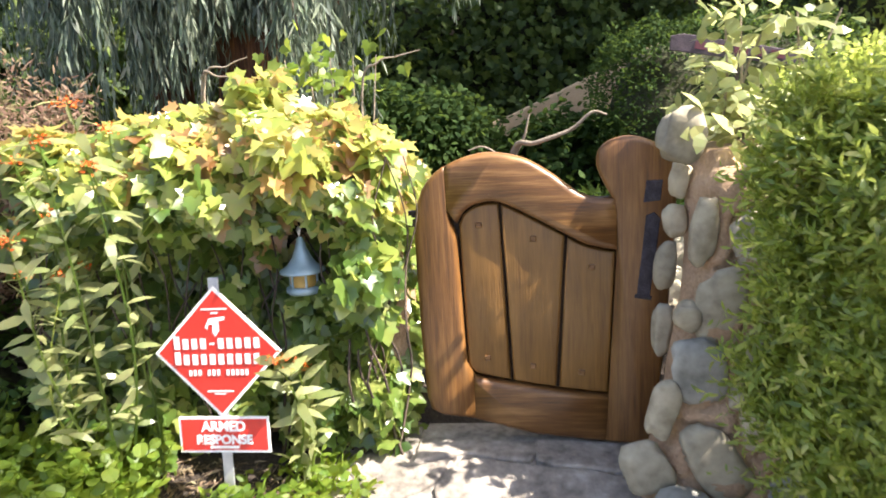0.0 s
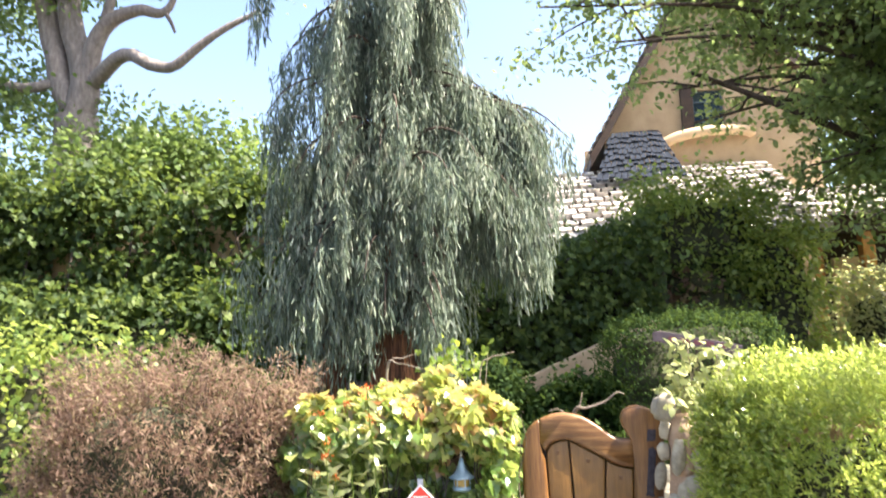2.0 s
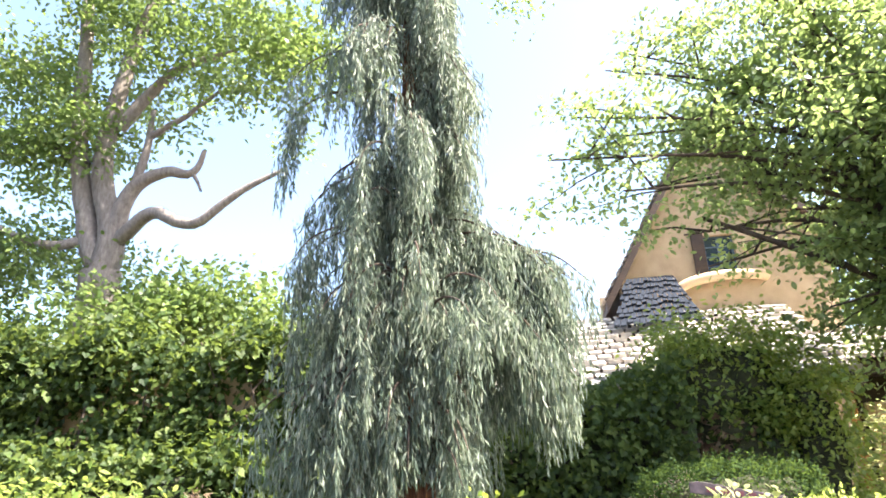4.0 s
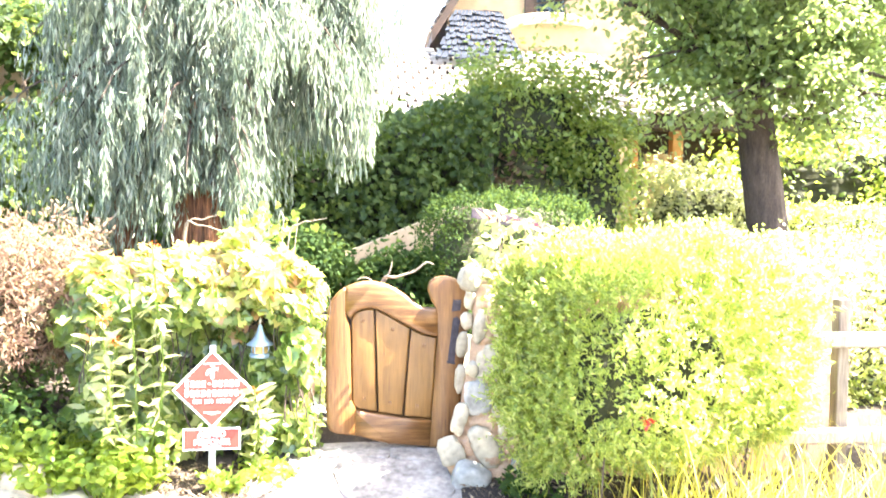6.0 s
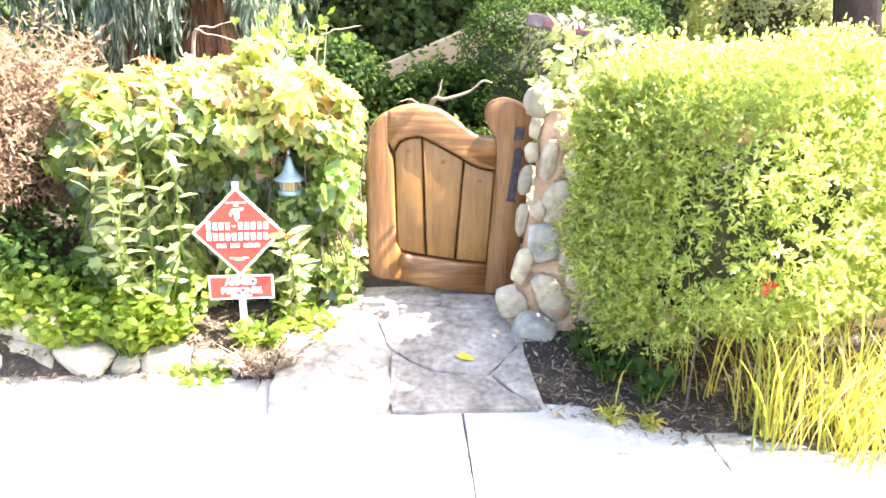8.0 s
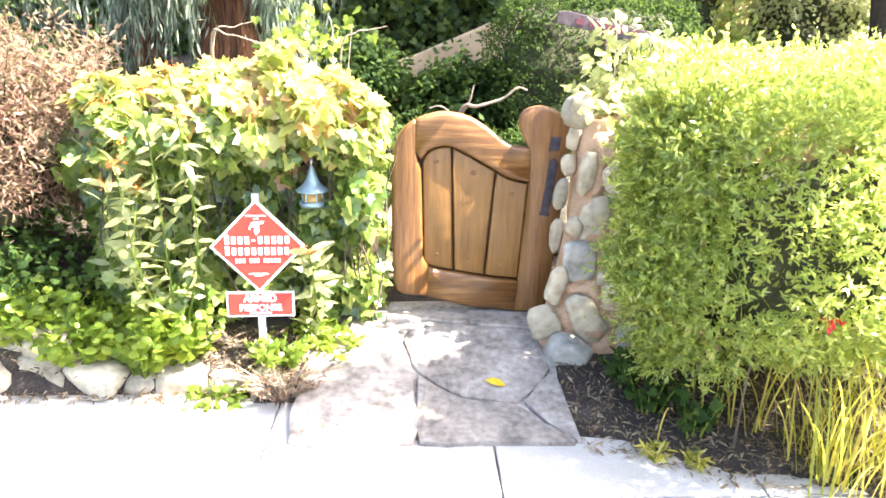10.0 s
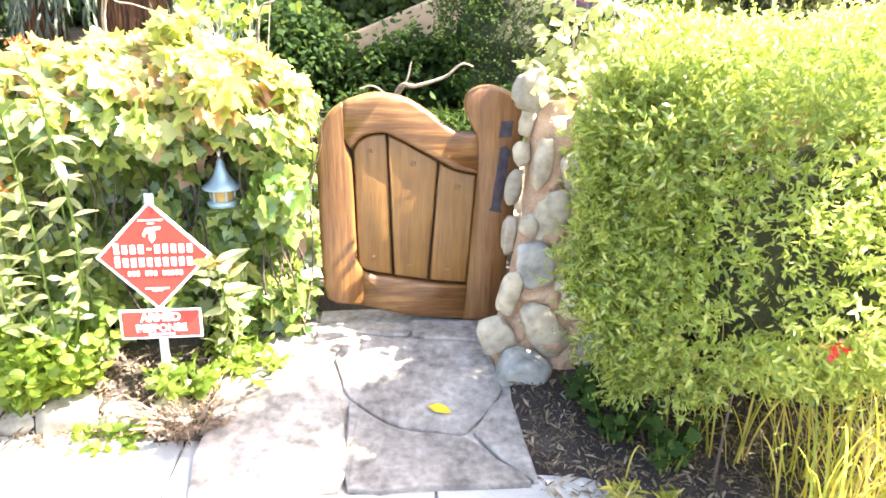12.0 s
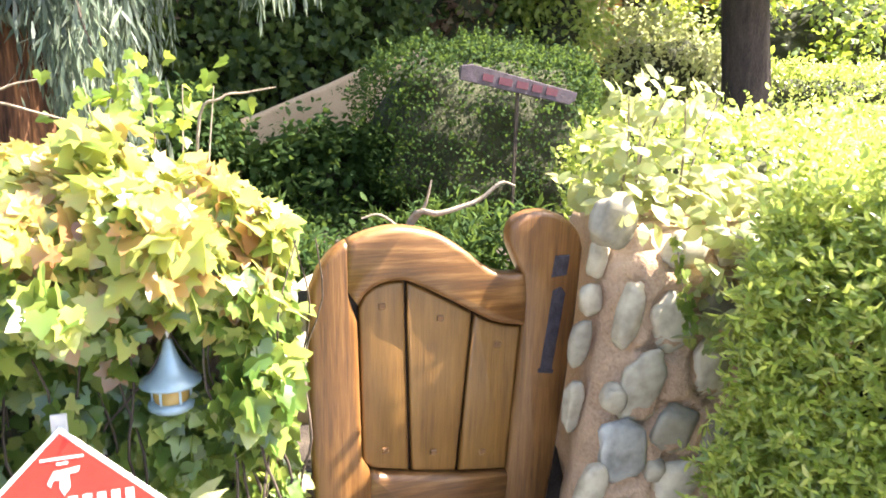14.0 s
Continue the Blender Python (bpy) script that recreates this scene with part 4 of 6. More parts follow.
    # the trunk shows between the low sprays
    ok &= ~((np.abs(pos[:, 0] - bx - 0.08) < 0.11) & (pos[:, 1] < by) & (pos[:, 2] < 1.85))
    needle = (np.array([(0, 0, 0), (0.075, 0.5, 0), (0, 1, 0), (-0.075, 0.5, 0)], float), DIAMOND[1])
    v, f = leaves(needle, pos[ok], nor[ok], tip[ok], size[ok])
    tagged(part_np("hanging_sprays", v, f, M_CEDAR, t, "long grey-green drooping sprays"), kind="stuff")


build_cedar()


# ---- broadleaf trees ----
def crown_mesh(clumps, per, radius, sz, tmpl=OVAL, flat=0.6):
    c = np.repeat(np.array(clumps), per, 0)
    off = rng.normal(size=c.shape) * radius * np.array((1, 1, flat))
    p = c + off
    face = unit(rng.normal(size=p.shape) + np.array((0, 0, 0.9)))
    tip = unit(off) + 0.7 * rng.normal(size=p.shape) + np.array((0, 0, -0.35))
    return leaves(tmpl, p, face, tip, rng.uniform(*sz, len(p)))


def build_right_tree():
    bx, by = 5.5, 5.4
    z0 = ground_z(bx, by) - 0.05
    t = thing("shade_tree", (bx, by, z0), "spreading shade tree with a dark leaning trunk and green leaves", "tree")
    main = smooth_line([(bx + 0.08, by, z0), (bx, by, 1.6), (bx - 0.22, by, 3.0), (bx - 0.35, by, 4.2), (bx - 0.2, by + 0.1, 5.8), (bx - 0.1, by + 0.1, 7.6), (bx, by, 9.8)], 4)
    lines = [(main, np.interp([p.z for p in main], [z0, 1.4, 4, 9.8], [0.37, 0.29, 0.24, 0.06]))]
    for pts, r0 in (([(bx - 0.35, by, 3.9), (bx - 0.9, by - 0.1, 4.9), (bx - 1.5, by - 0.2, 6.2), (bx - 1.8, by - 0.2, 8.0)], 0.17), ([(bx - 0.3, by, 4.2), (bx + 0.6, by - 0.2, 5.0), (bx + 1.6, by - 0.3, 6.3)], 0.15),
                    ([(bx - 0.35, by, 3.6), (bx - 1.6, by - 0.3, 4.3), (bx - 2.8, by - 0.4, 4.9), (bx - 3.6, by - 0.4, 5.3)], 0.055)):
        line = smooth_line(pts, 5)
        lines.append((line, np.linspace(r0, 0.03, len(line))))
    clumps = []
    for (x, y, z, h) in [(1.2, 4.6, 7.9, 5.4), (2.1, 5.6, 6.9, 4.6), (2.6, 3.8, 9.3, 5.8), (0.6, 5.2, 8.9, 6.0), (5.9, 3.7, 5.2, 3.8), (6.6, 5.2, 6.6, 4.6), (7.2, 4.2, 8.3, 5.4),
                         (3.6, 5.4, 9.9, 6.6), (5.4, 4.0, 10.2, 6.8), (5.2, 5.6, 4.5, 3.6), (3.5, 4.0, 6.1, 4.2), (7.6, 5.0, 4.8, 3.9), (1.9, 4.2, 10.0, 6.4), (4.4, 4.8, 7.6, 5.4), (6.2, 4.4, 3.9, 3.5), (5.6, 3.6, 6.6, 4.6), (6.4, 3.8, 5.8, 4.2), (4.9, 3.6, 5.0, 3.9), (7.4, 3.6, 6.4, 4.6), (8.2, 4.6, 7.4, 5), (6.0, 4.2, 8.8, 6), (3.2, 4.6, 8.4, 6), (5.0, 3.9, 7.4, 5.6), (2.9, 5.2, 5.7, 4.4), (2.0, 5.3, 6.4, 4.8), (3.7, 5.0, 5.2, 4.0), (1.2, 5.0, 6.9, 5.2), (4.4, 3.9, 9.0, 6.2), (2.4, 4.2, 8.6, 6.0), (0.2, 4.6, 8.2, 6.2), (4.2, 4.0, 4.6, 3.6), (5.4, 4.4, 5.8, 4.4), (3.0, 4.4, 7.4, 5.2), (5.0, 2.6, 6.6, 4.8), (4.5, 2.9, 7.6, 5.4), (5.6, 2.5, 7.9, 5.6), (6.2, 3.0, 7.0, 5.0), (5.0, 6.2, 7.0, 5.0), (4.2, 6.4, 6.4, 4.8), (5.6, 6.6, 6.4, 4.6), (4.9, 3.2, 8.8, 6.2), (3.5, 4.2, 4.4, 3.4), (4.4, 3.6, 4.2, 3.4), (5.3, 4.0, 4.1, 3.4), (3.1, 4.6, 4.8, 3.8), (6.0, 4.4, 4.4, 3.5), (6.6, 3.8, 4.6, 3.7), (1.35, 5.0, 4.85, 4.5), (0.3, 5.0, 6.2, 5.4), (-0.1, 5.0, 7.2, 6.0), (0.9, 5.0, 6.7, 5.6),
                         (3.4, 3.6, 3.55, 3.3), (4.0, 3.3, 3.3, 3.2), (4.9, 3.4, 3.25, 3.2), (5.8, 3.7, 3.4, 3.3), (2.7, 4.0, 3.9, 3.5), (6.6, 3.9, 3.6, 3.4),
                         (2.65, 2.7, 6.0, 4.6), (3.25, 2.5, 6.4, 4.8), (3.85, 2.3, 6.8, 5.0), (3.05, 1.9, 6.6, 5.0), (2.55, 3.3, 6.7, 5.0), (3.85, 3.0, 5.6, 4.4), (4.25, 2.1, 5.8, 4.4), (3.45, 1.7, 7.4, 5.4), (4.65, 2.7, 6.4, 4.8), (-0.9, 3.6, 6.2, 5.4), (-0.5, 3.7, 6.9, 5.8), (0.1, 3.8, 5.7, 5.0), (0.9, 4.2, 5.1, 4.6)]:
        x, y = x + 0.75, y + 0.9
        a = Vector((bx - 0.25, by, h))
        b = Vector((x, y, z))
        mid = a.lerp(b, 0.5) + Vector((0, 0, 0.35))
        pts = smooth_line([a, mid, b], 5)
        lines.append((pts, np.linspace(0.05, 0.012, len(pts))))
        for k in range(8):
            u = rng.uniform(0.3, 1.0)
            q = pts[int(u * (len(pts) - 1))]
            e = q + Vector((rng.normal() * 0.7, rng.normal() * 0.6, rng.normal() * 0.45 + 0.05))
            lines.append(([q, q.lerp(e, 0.5) + Vector((0, 0, 0.06)), e], [0.02, 0.012, 0.005]))
            gable = 2.8 < e.x < 4.0 and 4.9 < e.z < 6.7 and e.y > 4.4
            casement = 1.6 < e.x < 2.9 and 4.2 < e.z < 5.3 and e.y > 4.4
            if (gable and rng.random() < 0.6) or (casement and rng.random() < 0.4):
                continue
            clumps += [e, q.lerp(e, 0.6)]
    v, f = tubes(lines[:1], 12)
    part_np("trunk", v, f, M_BARK, t, "", True)
    for line in lines[1:]:
        v, f = tubes([line], 6)
        part_np("limb", v, f, M_BARK, t, "", True)
    v, f = crown_mesh([tuple(c) for c in clumps], 66, 0.20, (0.07, 0.135))
    tagged(part_np("crown", v, f, M_SHADELEAF, t), "open green crown with gaps", kind="stuff")


build_right_tree()


def build_left_tree():
    bx, by = -10.2, 9.2
    z0 = ground_z(bx, by) - 0.1
    t = thing("old_tree", (bx, by, z0), "old tree with a forked grey trunk and crooked bare limbs", "tree")
    fork = Vector((bx, by, 6.3))
    L = [([(bx, by, z0), (bx + 0.05, by, 4), tuple(fork)], 0.5, 0.42),
         ([tuple(fork), (bx - 0.45, by, 7.3), (bx - 1.0, by, 9.8), (bx - 1.3, by, 13.4), (bx - 1.6, by, 16)], 0.28, 0.10),
         ([tuple(fork), (bx + 0.15, by, 7.2), (bx - 0.3, by, 9.2), (bx + 0.1, by, 12), (bx + 0.9, by, 15)], 0.34, 0.10),
         ([(bx + 0.15, by, 7.2), (bx + 0.7, by - 0.2, 8.2), (bx + 1.5, by - 0.3, 8.5), (bx + 2.2, by - 0.3, 8.4), (bx + 2.5, by - 0.4, 8.9)], 0.2, 0.05),
         ([(bx + 0.7, by - 0.2, 8.2), (bx + 1.0, by - 0.3, 9.3), (bx + 1.05, by - 0.3, 10.2)], 0.11, 0.05),
         ([(bx + 1.05, by - 0.3, 9.5), (bx + 1.9, by - 0.3, 9.9), (bx + 2.7, by - 0.3, 10.5)], 0.08, 0.03),
         ([(bx + 0.3, by, 7.0), (bx + 1.4, by - 0.5, 7.4), (bx + 2.6, by - 0.8, 6.9), (bx + 3.6, by - 0.9, 7.5), (bx + 4.6, by - 0.9, 7.9)], 0.17, 0.04),
         ([(bx + 2.2, by - 0.3, 8.4), (bx + 2.45, by - 0.3, 7.9)], 0.05, 0.03),
         ([(bx, by, 10), (bx + 1.3, by, 11.4), (bx + 2.9, by, 11.8)], 0.16, 0.05),
         ([(bx - 0.7, by, 9), (bx - 2, by, 9.9), (bx - 3.4, by, 9.6)], 0.16, 0.05),
         ([(bx - 0.3, by, 7.1), (bx - 1.3, by - 0.3, 7.0), (bx - 2.6, by - 0.4, 7.6)], 0.14, 0.05)]
    lines = []
    for pts, r0, r1 in L:
        s = smooth_line([(px, py, pz + (0.65 if pz > 5 else 0)) for px, py, pz in pts], 5)
        lines.append(([p + Vector((0.05 * noise.noise(p * 2), 0, 0.05 * noise.noise(p * 2 + Vector((4, 0, 0))))) for p in s], 1.08 * np.linspace(r0, r1, len(s))))
    v, f = tubes(lines[:1], 12)
    part_np("trunk", v, f, M_GREYBARK, t, "", True)
    for line in lines[1:]:
        v, f = tubes([line], 8)
        part_np("limb", v, f, M_GREYBARK, t, "crooked grey limb", True)
    clumps = [(bx + rng.normal() * 3.4 + 0.5, by + rng.normal() * 1.4, rng.uniform(11.6, 17)) for _ in range(150)]
    clumps += [(bx + rng.normal() * 0.6 + 1.6, by + 0.5 + rng.normal() * 0.4, rng.uniform(5.4, 6.8)) for _ in range(22)]
    clumps += [(bx - 2.4 + rng.normal() * 1.1, by + rng.normal() * 0.6, rng.uniform(6, 8.6)) for _ in range(34)]
    clumps += [(bx - 2.0 + rng.normal() * 1.4, by + rng.normal() * 0.6, rng.uniform(9.5, 12)) for _ in range(30)]
    clumps += [(bx + 4.2 + rng.normal() * 0.9, by + rng.normal() * 0.6, rng.uniform(10.8, 13)) for _ in range(24)]
    clumps += [(bx + 1.8 + rng.normal() * 1.6, by + rng.normal() * 0.8, rng.uniform(5.0, 6.6)) for _ in range(34)]
    v, f = crown_mesh(clumps, 150, 0.38, (0.11, 0.20))
    tagged(part_np("crown", v, f, M_OAK, t), "airy olive-green crown", kind="stuff")


build_left_tree()


# ---- leaves on walls and banks behind ----
def bushy(t, lo, hi, clumps, per, rad, mat, sz, amp=0.4, faces="xXyYZ", r=0.4, tmpl=OVAL, core=True):
    """Uneven growth: leafy clumps scattered over a rounded mass, with hollows between them."""
    c, nor = shell(lo, hi, r, clumps, faces)
    lump = np.array([noise.noise(Vector(q) * 0.8) + 0.7 * noise.noise(Vector(q) * 2.1) for q in c])
    c = c + nor * (amp * lump + 0.25 * amp * rng.normal(size=len(c)))[:, None]
    c, nor = np.repeat(c, per, 0), np.repeat(nor, per, 0)
    off = rng.normal(size=c.shape) * np.repeat(rad * rng.uniform(0.6, 1.3, len(c) // per), per)[:, None] * np.array((1, 1, 0.75))
    p = c + off
    face = unit(0.7 * nor + 0.8 * rng.normal(size=p.shape) + np.array((0, 0, 0.6)))
    tip = unit(off) + 0.6 * rng.normal(size=p.shape) + np.array((0, 0, -0.5))
    v, f = leaves(tmpl, p, face, tip, rng.uniform(*sz, len(p)))
    tagged(part_np("foliage", v, f, mat, t), kind="stuff")
    if core:
        e = min(0.3, rad * 1.2)
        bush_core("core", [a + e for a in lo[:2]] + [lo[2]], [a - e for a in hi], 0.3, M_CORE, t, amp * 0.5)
    return t


def shrub(name, lo, hi, clumps, per, rad, mat, sz, label, category="shrub", amp=0.4):
    t = thing(name, ((lo[0] + hi[0]) / 2, (lo[1] + hi[1]) / 2, lo[2]), label, category)
    return bushy(t, lo, hi, clumps, per, rad, mat, sz, amp)


back_wall = part("wall_back_left", box(-13, -3.7, 6.7, 6.95, 0.5, 4.35), M_STUCCO)
tagged(back_wall, "tall boundary wall smothered in ivy", "wall", kind="structure")
t = thing("wall_ivy", (-8, 6.6, 1.0), "green creeper hanging over a tall boundary wall, darkened to stand for tree shade", "creeper")
bushy(t, (-13, 6.2, 0.9), (-3.4, 7.1, 4.5), 360, 115, 0.24, M_SHADEDIVY, (0.07, 0.135), 0.42, "yyZX", 0.4, IVY_LEAF, False)
for k in range(9):
    x = -11.5 + 0.9 * k
    line = smooth_line([(x, 6.1, 0.8), (x + 0.2 * rng.normal(), 6.0, 2.0), (x + 0.3 * rng.normal(), 6.0, 3.2), (x + 0.3 * rng.normal(), 6.15, 4.4)], 4)
    v, f = tube(line, np.linspace(0.035, 0.012, len(line)), 6)
    part_np("stem", v, f, M_BARK, t, "", True)
t = thing("wall_creeper", (-6.2, 5.6, 1.0), "green creeper below the wall, darkened to stand for tree shade", "creeper")
bushy(t, (-8.2, 5.0, 0.9), (-4.7, 5.9, 2.5), 100, 90, 0.2, M_SHADEDIVY, (0.07, 0.12), 0.5, "yZX", 0.4, IVY_LEAF)


# ---- house ----
def shingles(parent, mat, a, b, c, d, rows, cols, thick=0.035, wave=0.03):
    """Shingle courses over a roof plane with the corners a, b (eave) and c, d (ridge)."""
    a, b, c, d = (Vector(q) for q in (a, b, c, d))
    nrm = (b - a).cross(d - a).normalized()
    if nrm.z < 0:
        nrm = -nrm
    vs, fs = [], []
    for r in range(rows):
        u0, u1 = r / rows, (r + 1.35) / rows
        for k in range(cols):
            s0, s1 = k / cols + 0.004, (k + 1) / cols - 0.004
            sh = 0.5 / cols * (r % 2)
            s0, s1 = min(1, s0 + sh), min(1, s1 + sh)
            if s1 - s0 < 0.2 / cols:
                continue
            lift = wave * (noise.noise(Vector((k * 0.35, r * 0.5, 1))) + 1) + rng.uniform(0, 0.012)
            dip = rng.uniform(-0.3, 0.3) / rows
            q = [a.lerp(b, s0).lerp(d.lerp(c, s0), u0 + dip), a.lerp(b, s1).lerp(d.lerp(c, s1), u0 + dip), a.lerp(b, s1).lerp(d.lerp(c, s1), min(1.02, u1)), a.lerp(b, s0).lerp(d.lerp(c, s0), min(1.02, u1))]
            base = len(vs)
            vs += [tuple(q[0] + nrm * (lift + thick)), tuple(q[1] + nrm * (lift + thick)), tuple(q[2] + nrm * lift * 0.3), tuple(q[3] + nrm * lift * 0.3),
                   tuple(q[0] + nrm * lift * 0.2), tuple(q[1] + nrm * lift * 0.2)]
            fs += [(base, base + 1, base + 2, base + 3), (base + 4, base + 5, base + 1, base)]
    return tagged(part_np("shingles", vs, fs, mat, parent), kind="stuff")


def build_house():
    h = thing("cottage", (3.2, 10.4, 1.1), "storybook cottage with tan stucco gable and wavy shingled roof", "house")
    bm = bmesh.new()
    # the gable wall with its window opening
    wx0, wx1, wz0, wz1 = 3.10, 3.72, 5.95, 6.85
    def slab(poly):
        b = prism(poly, 10.2, 10.5)
        me = bpy.data.meshes.new("tmp")
        b.to_mesh(me)
        b.free()
        bm.from_mesh(me)
        bpy.data.meshes.remove(me)
    slab([(1.25, 1.0), (wx0, 1.0), (wx0, 8.95), (2.55, 8.05), (1.9, 6.95), (1.25, 5.85)])
    slab([(wx1, 1.0), (5.5, 1.0), (5.5, 6.85), (5.2, 7.05), (4.5, 7.7), (4.0, 8.5), (wx1, 9.1)])
    slab([(wx0, 1.0), (wx1, 1.0), (wx1, wz0), (wx0, wz0)])
    slab([(wx0, wz1), (wx1, wz1), (wx1, 9.1), (3.5, 9.5), (wx0, 8.95)])
    part("wall", bm, M_STUCCO, h, "tan stucco gable wall")
    for x0, x1, y0, y1 in ((1.25, 1.5, 10.5, 16), (5.25, 5.5, 10.5, 16)):
        part("wall", box(x0, x1, y0, y1, 1.0, 5.6), M_STUCCO, h)
    part("wall", box(1.25, 5.5, 15.8, 16, 1.0, 7.2), M_STUCCO, h)
    w = part("window", box(wx0, wx1, 10.36, 10.38, wz0, wz1), M_PANE, h, "dark small-paned casement window")
    for x in (wx0 + 0.02, (wx0 + wx1) / 2, wx1 - 0.02):
        part("muntin", box(x - 0.02, x + 0.02, 10.32, 10.36, wz0, wz1), M_FRAME, w)
    for z in np.linspace(wz0 + 0.02, wz1 - 0.02, 5):
        part("muntin", box(wx0, wx1, 10.325, 10.355, z - 0.014, z + 0.014), M_FRAME, w)
    part("shutter", box(2.84, 3.09, 10.12, 10.2, 5.9, 6.95, 0.01), M_TIMBER, h, "dark timber shutter")
    v, f = tube(smooth_line([(2.35, 10.12, 5.66), (2.7, 10.08, 5.82), (3.3, 10.05, 5.90), (4.0, 10.08, 5.88), (4.25, 10.12, 5.80)], 5), [0.05] + [0.11] * 19 + [0.05], 10)
    part_np("sill", v, f, M_STUCCO, h, "swelling stucco sill", True)
    left = smooth_line([(0.9, 9.9, 5.25), (1.42, 9.9, 6.1), (2.1, 9.9, 7.25), (2.75, 9.9, 8.35), (3.5, 9.9, 9.55)], 4)
    right = smooth_line([(3.5, 9.9, 9.55), (4.02, 9.9, 8.45), (4.55, 9.9, 7.65), (5.3, 9.9, 6.95), (6.3, 9.9, 6.55)], 4)
    for line in (left, right):
        for p, q in zip(line, line[1:]):
            poly = [(p.x, p.z), (q.x, q.z), (q.x, q.z + 0.26), (p.x, p.z + 0.26)]
            part("verge_board", prism(poly, 9.85, 9.95), M_TIMBER, h, "dark timber verge")
        for p, q in zip(line, line[1:]):
            lo, hi = (p, q) if p.z < q.z else (q, p)
            shingles(h, M_SHINGLE, (lo.x, 9.85, lo.z + 0.27), (lo.x, 16.2, lo.z + 0.27), (hi.x, 16.2, hi.z + 0.27), (hi.x, 9.85, hi.z + 0.27), 3, 16)
            part("roof_deck", prism([(p.x, p.z + 0.06), (q.x, q.z + 0.06), (q.x, q.z + 0.25), (p.x, p.z + 0.25)], 9.96, 16.2), M_TIMBER, h)
    # low wing in front with its own roof
    part("wall", box(-1.6, 4.2, 7.6, 7.9, 0.9, 3.3), M_STUCCO, h, "ochre stucco wing behind ivy")
    part("fascia", box(-1.9, 4.4, 7.18, 7.28, 3.12, 3.32), M_TIMBER, h, "dark timber fascia")
    part("roof_deck", box(-1.9, 4.4, 7.22, 7.5, 3.26, 3.31), M_TIMBER, h)
    shingles(h, M_SHINGLE, (-1.9, 7.15, 3.34), (4.4, 7.15, 3.34), (4.4, 10.2, 5.2), (-1.9, 10.2, 5.2), 13, 24, 0.045, 0.06)
    part_np("roof_deck", [(-1.9, 7.2, 3.32), (4.4, 7.2, 3.32), (4.4, 10.2, 5.14), (-1.9, 10.2, 5.14)], [(0, 1, 2, 3)], M_TIMBER, h)
    shingles(h, M_SLATE, (0.9, 9.0, 4.75), (2.6, 9.0, 4.75), (2.35, 10.15, 6.0), (1.35, 10.15, 6.0), 8, 14, 0.02)
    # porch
    # dark timber colour on the back wall stands for the porch's dim interior
    part("wall", box(4.2, 9.5, 9.9, 10.19, 1.0, 4.1), M_TIMBER, h, "porch wall, its dark timber standing for the shade inside")
    for x in (4.75, 5.65, 7.4, 9.0):
        part("porch_post", box(x - 0.11, x + 0.11, 8.9, 9.12, 1.0, 3.6, 0.02), M_OCHRE, h, "ochre timber post")
    part("porch_beam", box(4.3, 9.4, 8.86, 9.14, 3.5, 3.78, 0.02), M_TIMBER, h)
    part("porch_panel", box(5.25, 5.95, 9.5, 9.6, 1.0, 3.1), M_STUCCO, h, "ochre wall panel in the porch")
    part("porch_floor", box(4.2, 9.5, 8.7, 10, 0.9, 1.35), M_FLAG, h)
    shingles(h, M_SHINGLE, (4.2, 8.6, 3.8), (9.6, 8.6, 3.8), (9.6, 10.2, 4.6), (4.2, 10.2, 4.6), 8, 34)
    part_np("roof_deck", [(4.2, 8.65, 3.78), (9.6, 8.65, 3.78), (9.6, 10.2, 4.55), (4.2, 10.2, 4.55)], [(0, 1, 2, 3)], M_TIMBER, h)


build_house()

neighbour = thing("neighbour_house", (-6.8, 14, 1.0), "far house with a long pale sunlit roof", "house")
part("wall", box(-12, -3.2, 13.2, 18, 1.0, 5.9), M_STUCCO, neighbour)
shingles(neighbour, M_SHINGLE, (-12.4, 12.8, 5.7), (-2.8, 12.8, 5.7), (-2.8, 15.5, 7.15), (-12.4, 15.5, 7.15), 14, 44)
part_np("roof_deck", [(-12.4, 12.8, 5.66), (-2.8, 12.8, 5.66), (-2.8, 15.5, 7.1), (-12.4, 15.5, 7.1)], [(0, 1, 2, 3)], M_TIMBER, neighbour)

t = thing("cottage_ivy", (0.5, 6.9, 1.0), "dense ivy bank against the cottage wall, darkened to stand for shade", "ivy")
bushy(t, (-2.4, 6.2, 0.95), (3.2, 7.35, 3.0), 210, 110, 0.2, M_SHADEDIVY, (0.06, 0.11), 0.38, "yyZx", 0.35, IVY_LEAF)

bushy(t, (-0.9, 6.0, 1.2), (2.7, 6.35, 2.7), 34, 45, 0.13, M_DRY, (0.06, 0.11), 0.3, "yy", 0.15, IVY_LEAF, False)

# slanting stucco wall of the garden steps
steps_wall = thing("stair_wall", (0, 4.9, 1.0), "slanting tan stucco wall beside garden steps", "wall", kind="structure")
part("wall", prism([(-1.8, 0.3), (1.2, 0.3), (1.2, 1.95), (0.72, 1.80), (0.3, 1.60), (-0.4, 1.30), (-0.9, 1.14), (-1.8, 1.02)], 4.6, 4.85, 0.03), M_STUCCO, steps_wall)
t = thing("bank_ivy", (0.2, 5.1, 1.4), "ivy hanging over the slanting wall, darkened to stand for shade", "ivy")
p0 = np.vstack([np.column_stack([rng.uniform(-2.2, 1.4, 5200), rng.uniform(4.95, 5.7, 5200), rng.uniform(0, 1, 5200)])])
base = np.interp(p0[:, 0], [-2.2, -0.9, -0.4, 0.3, 0.72, 1.4], [1.0, 1.18, 1.36, 1.66, 1.86, 2.0])
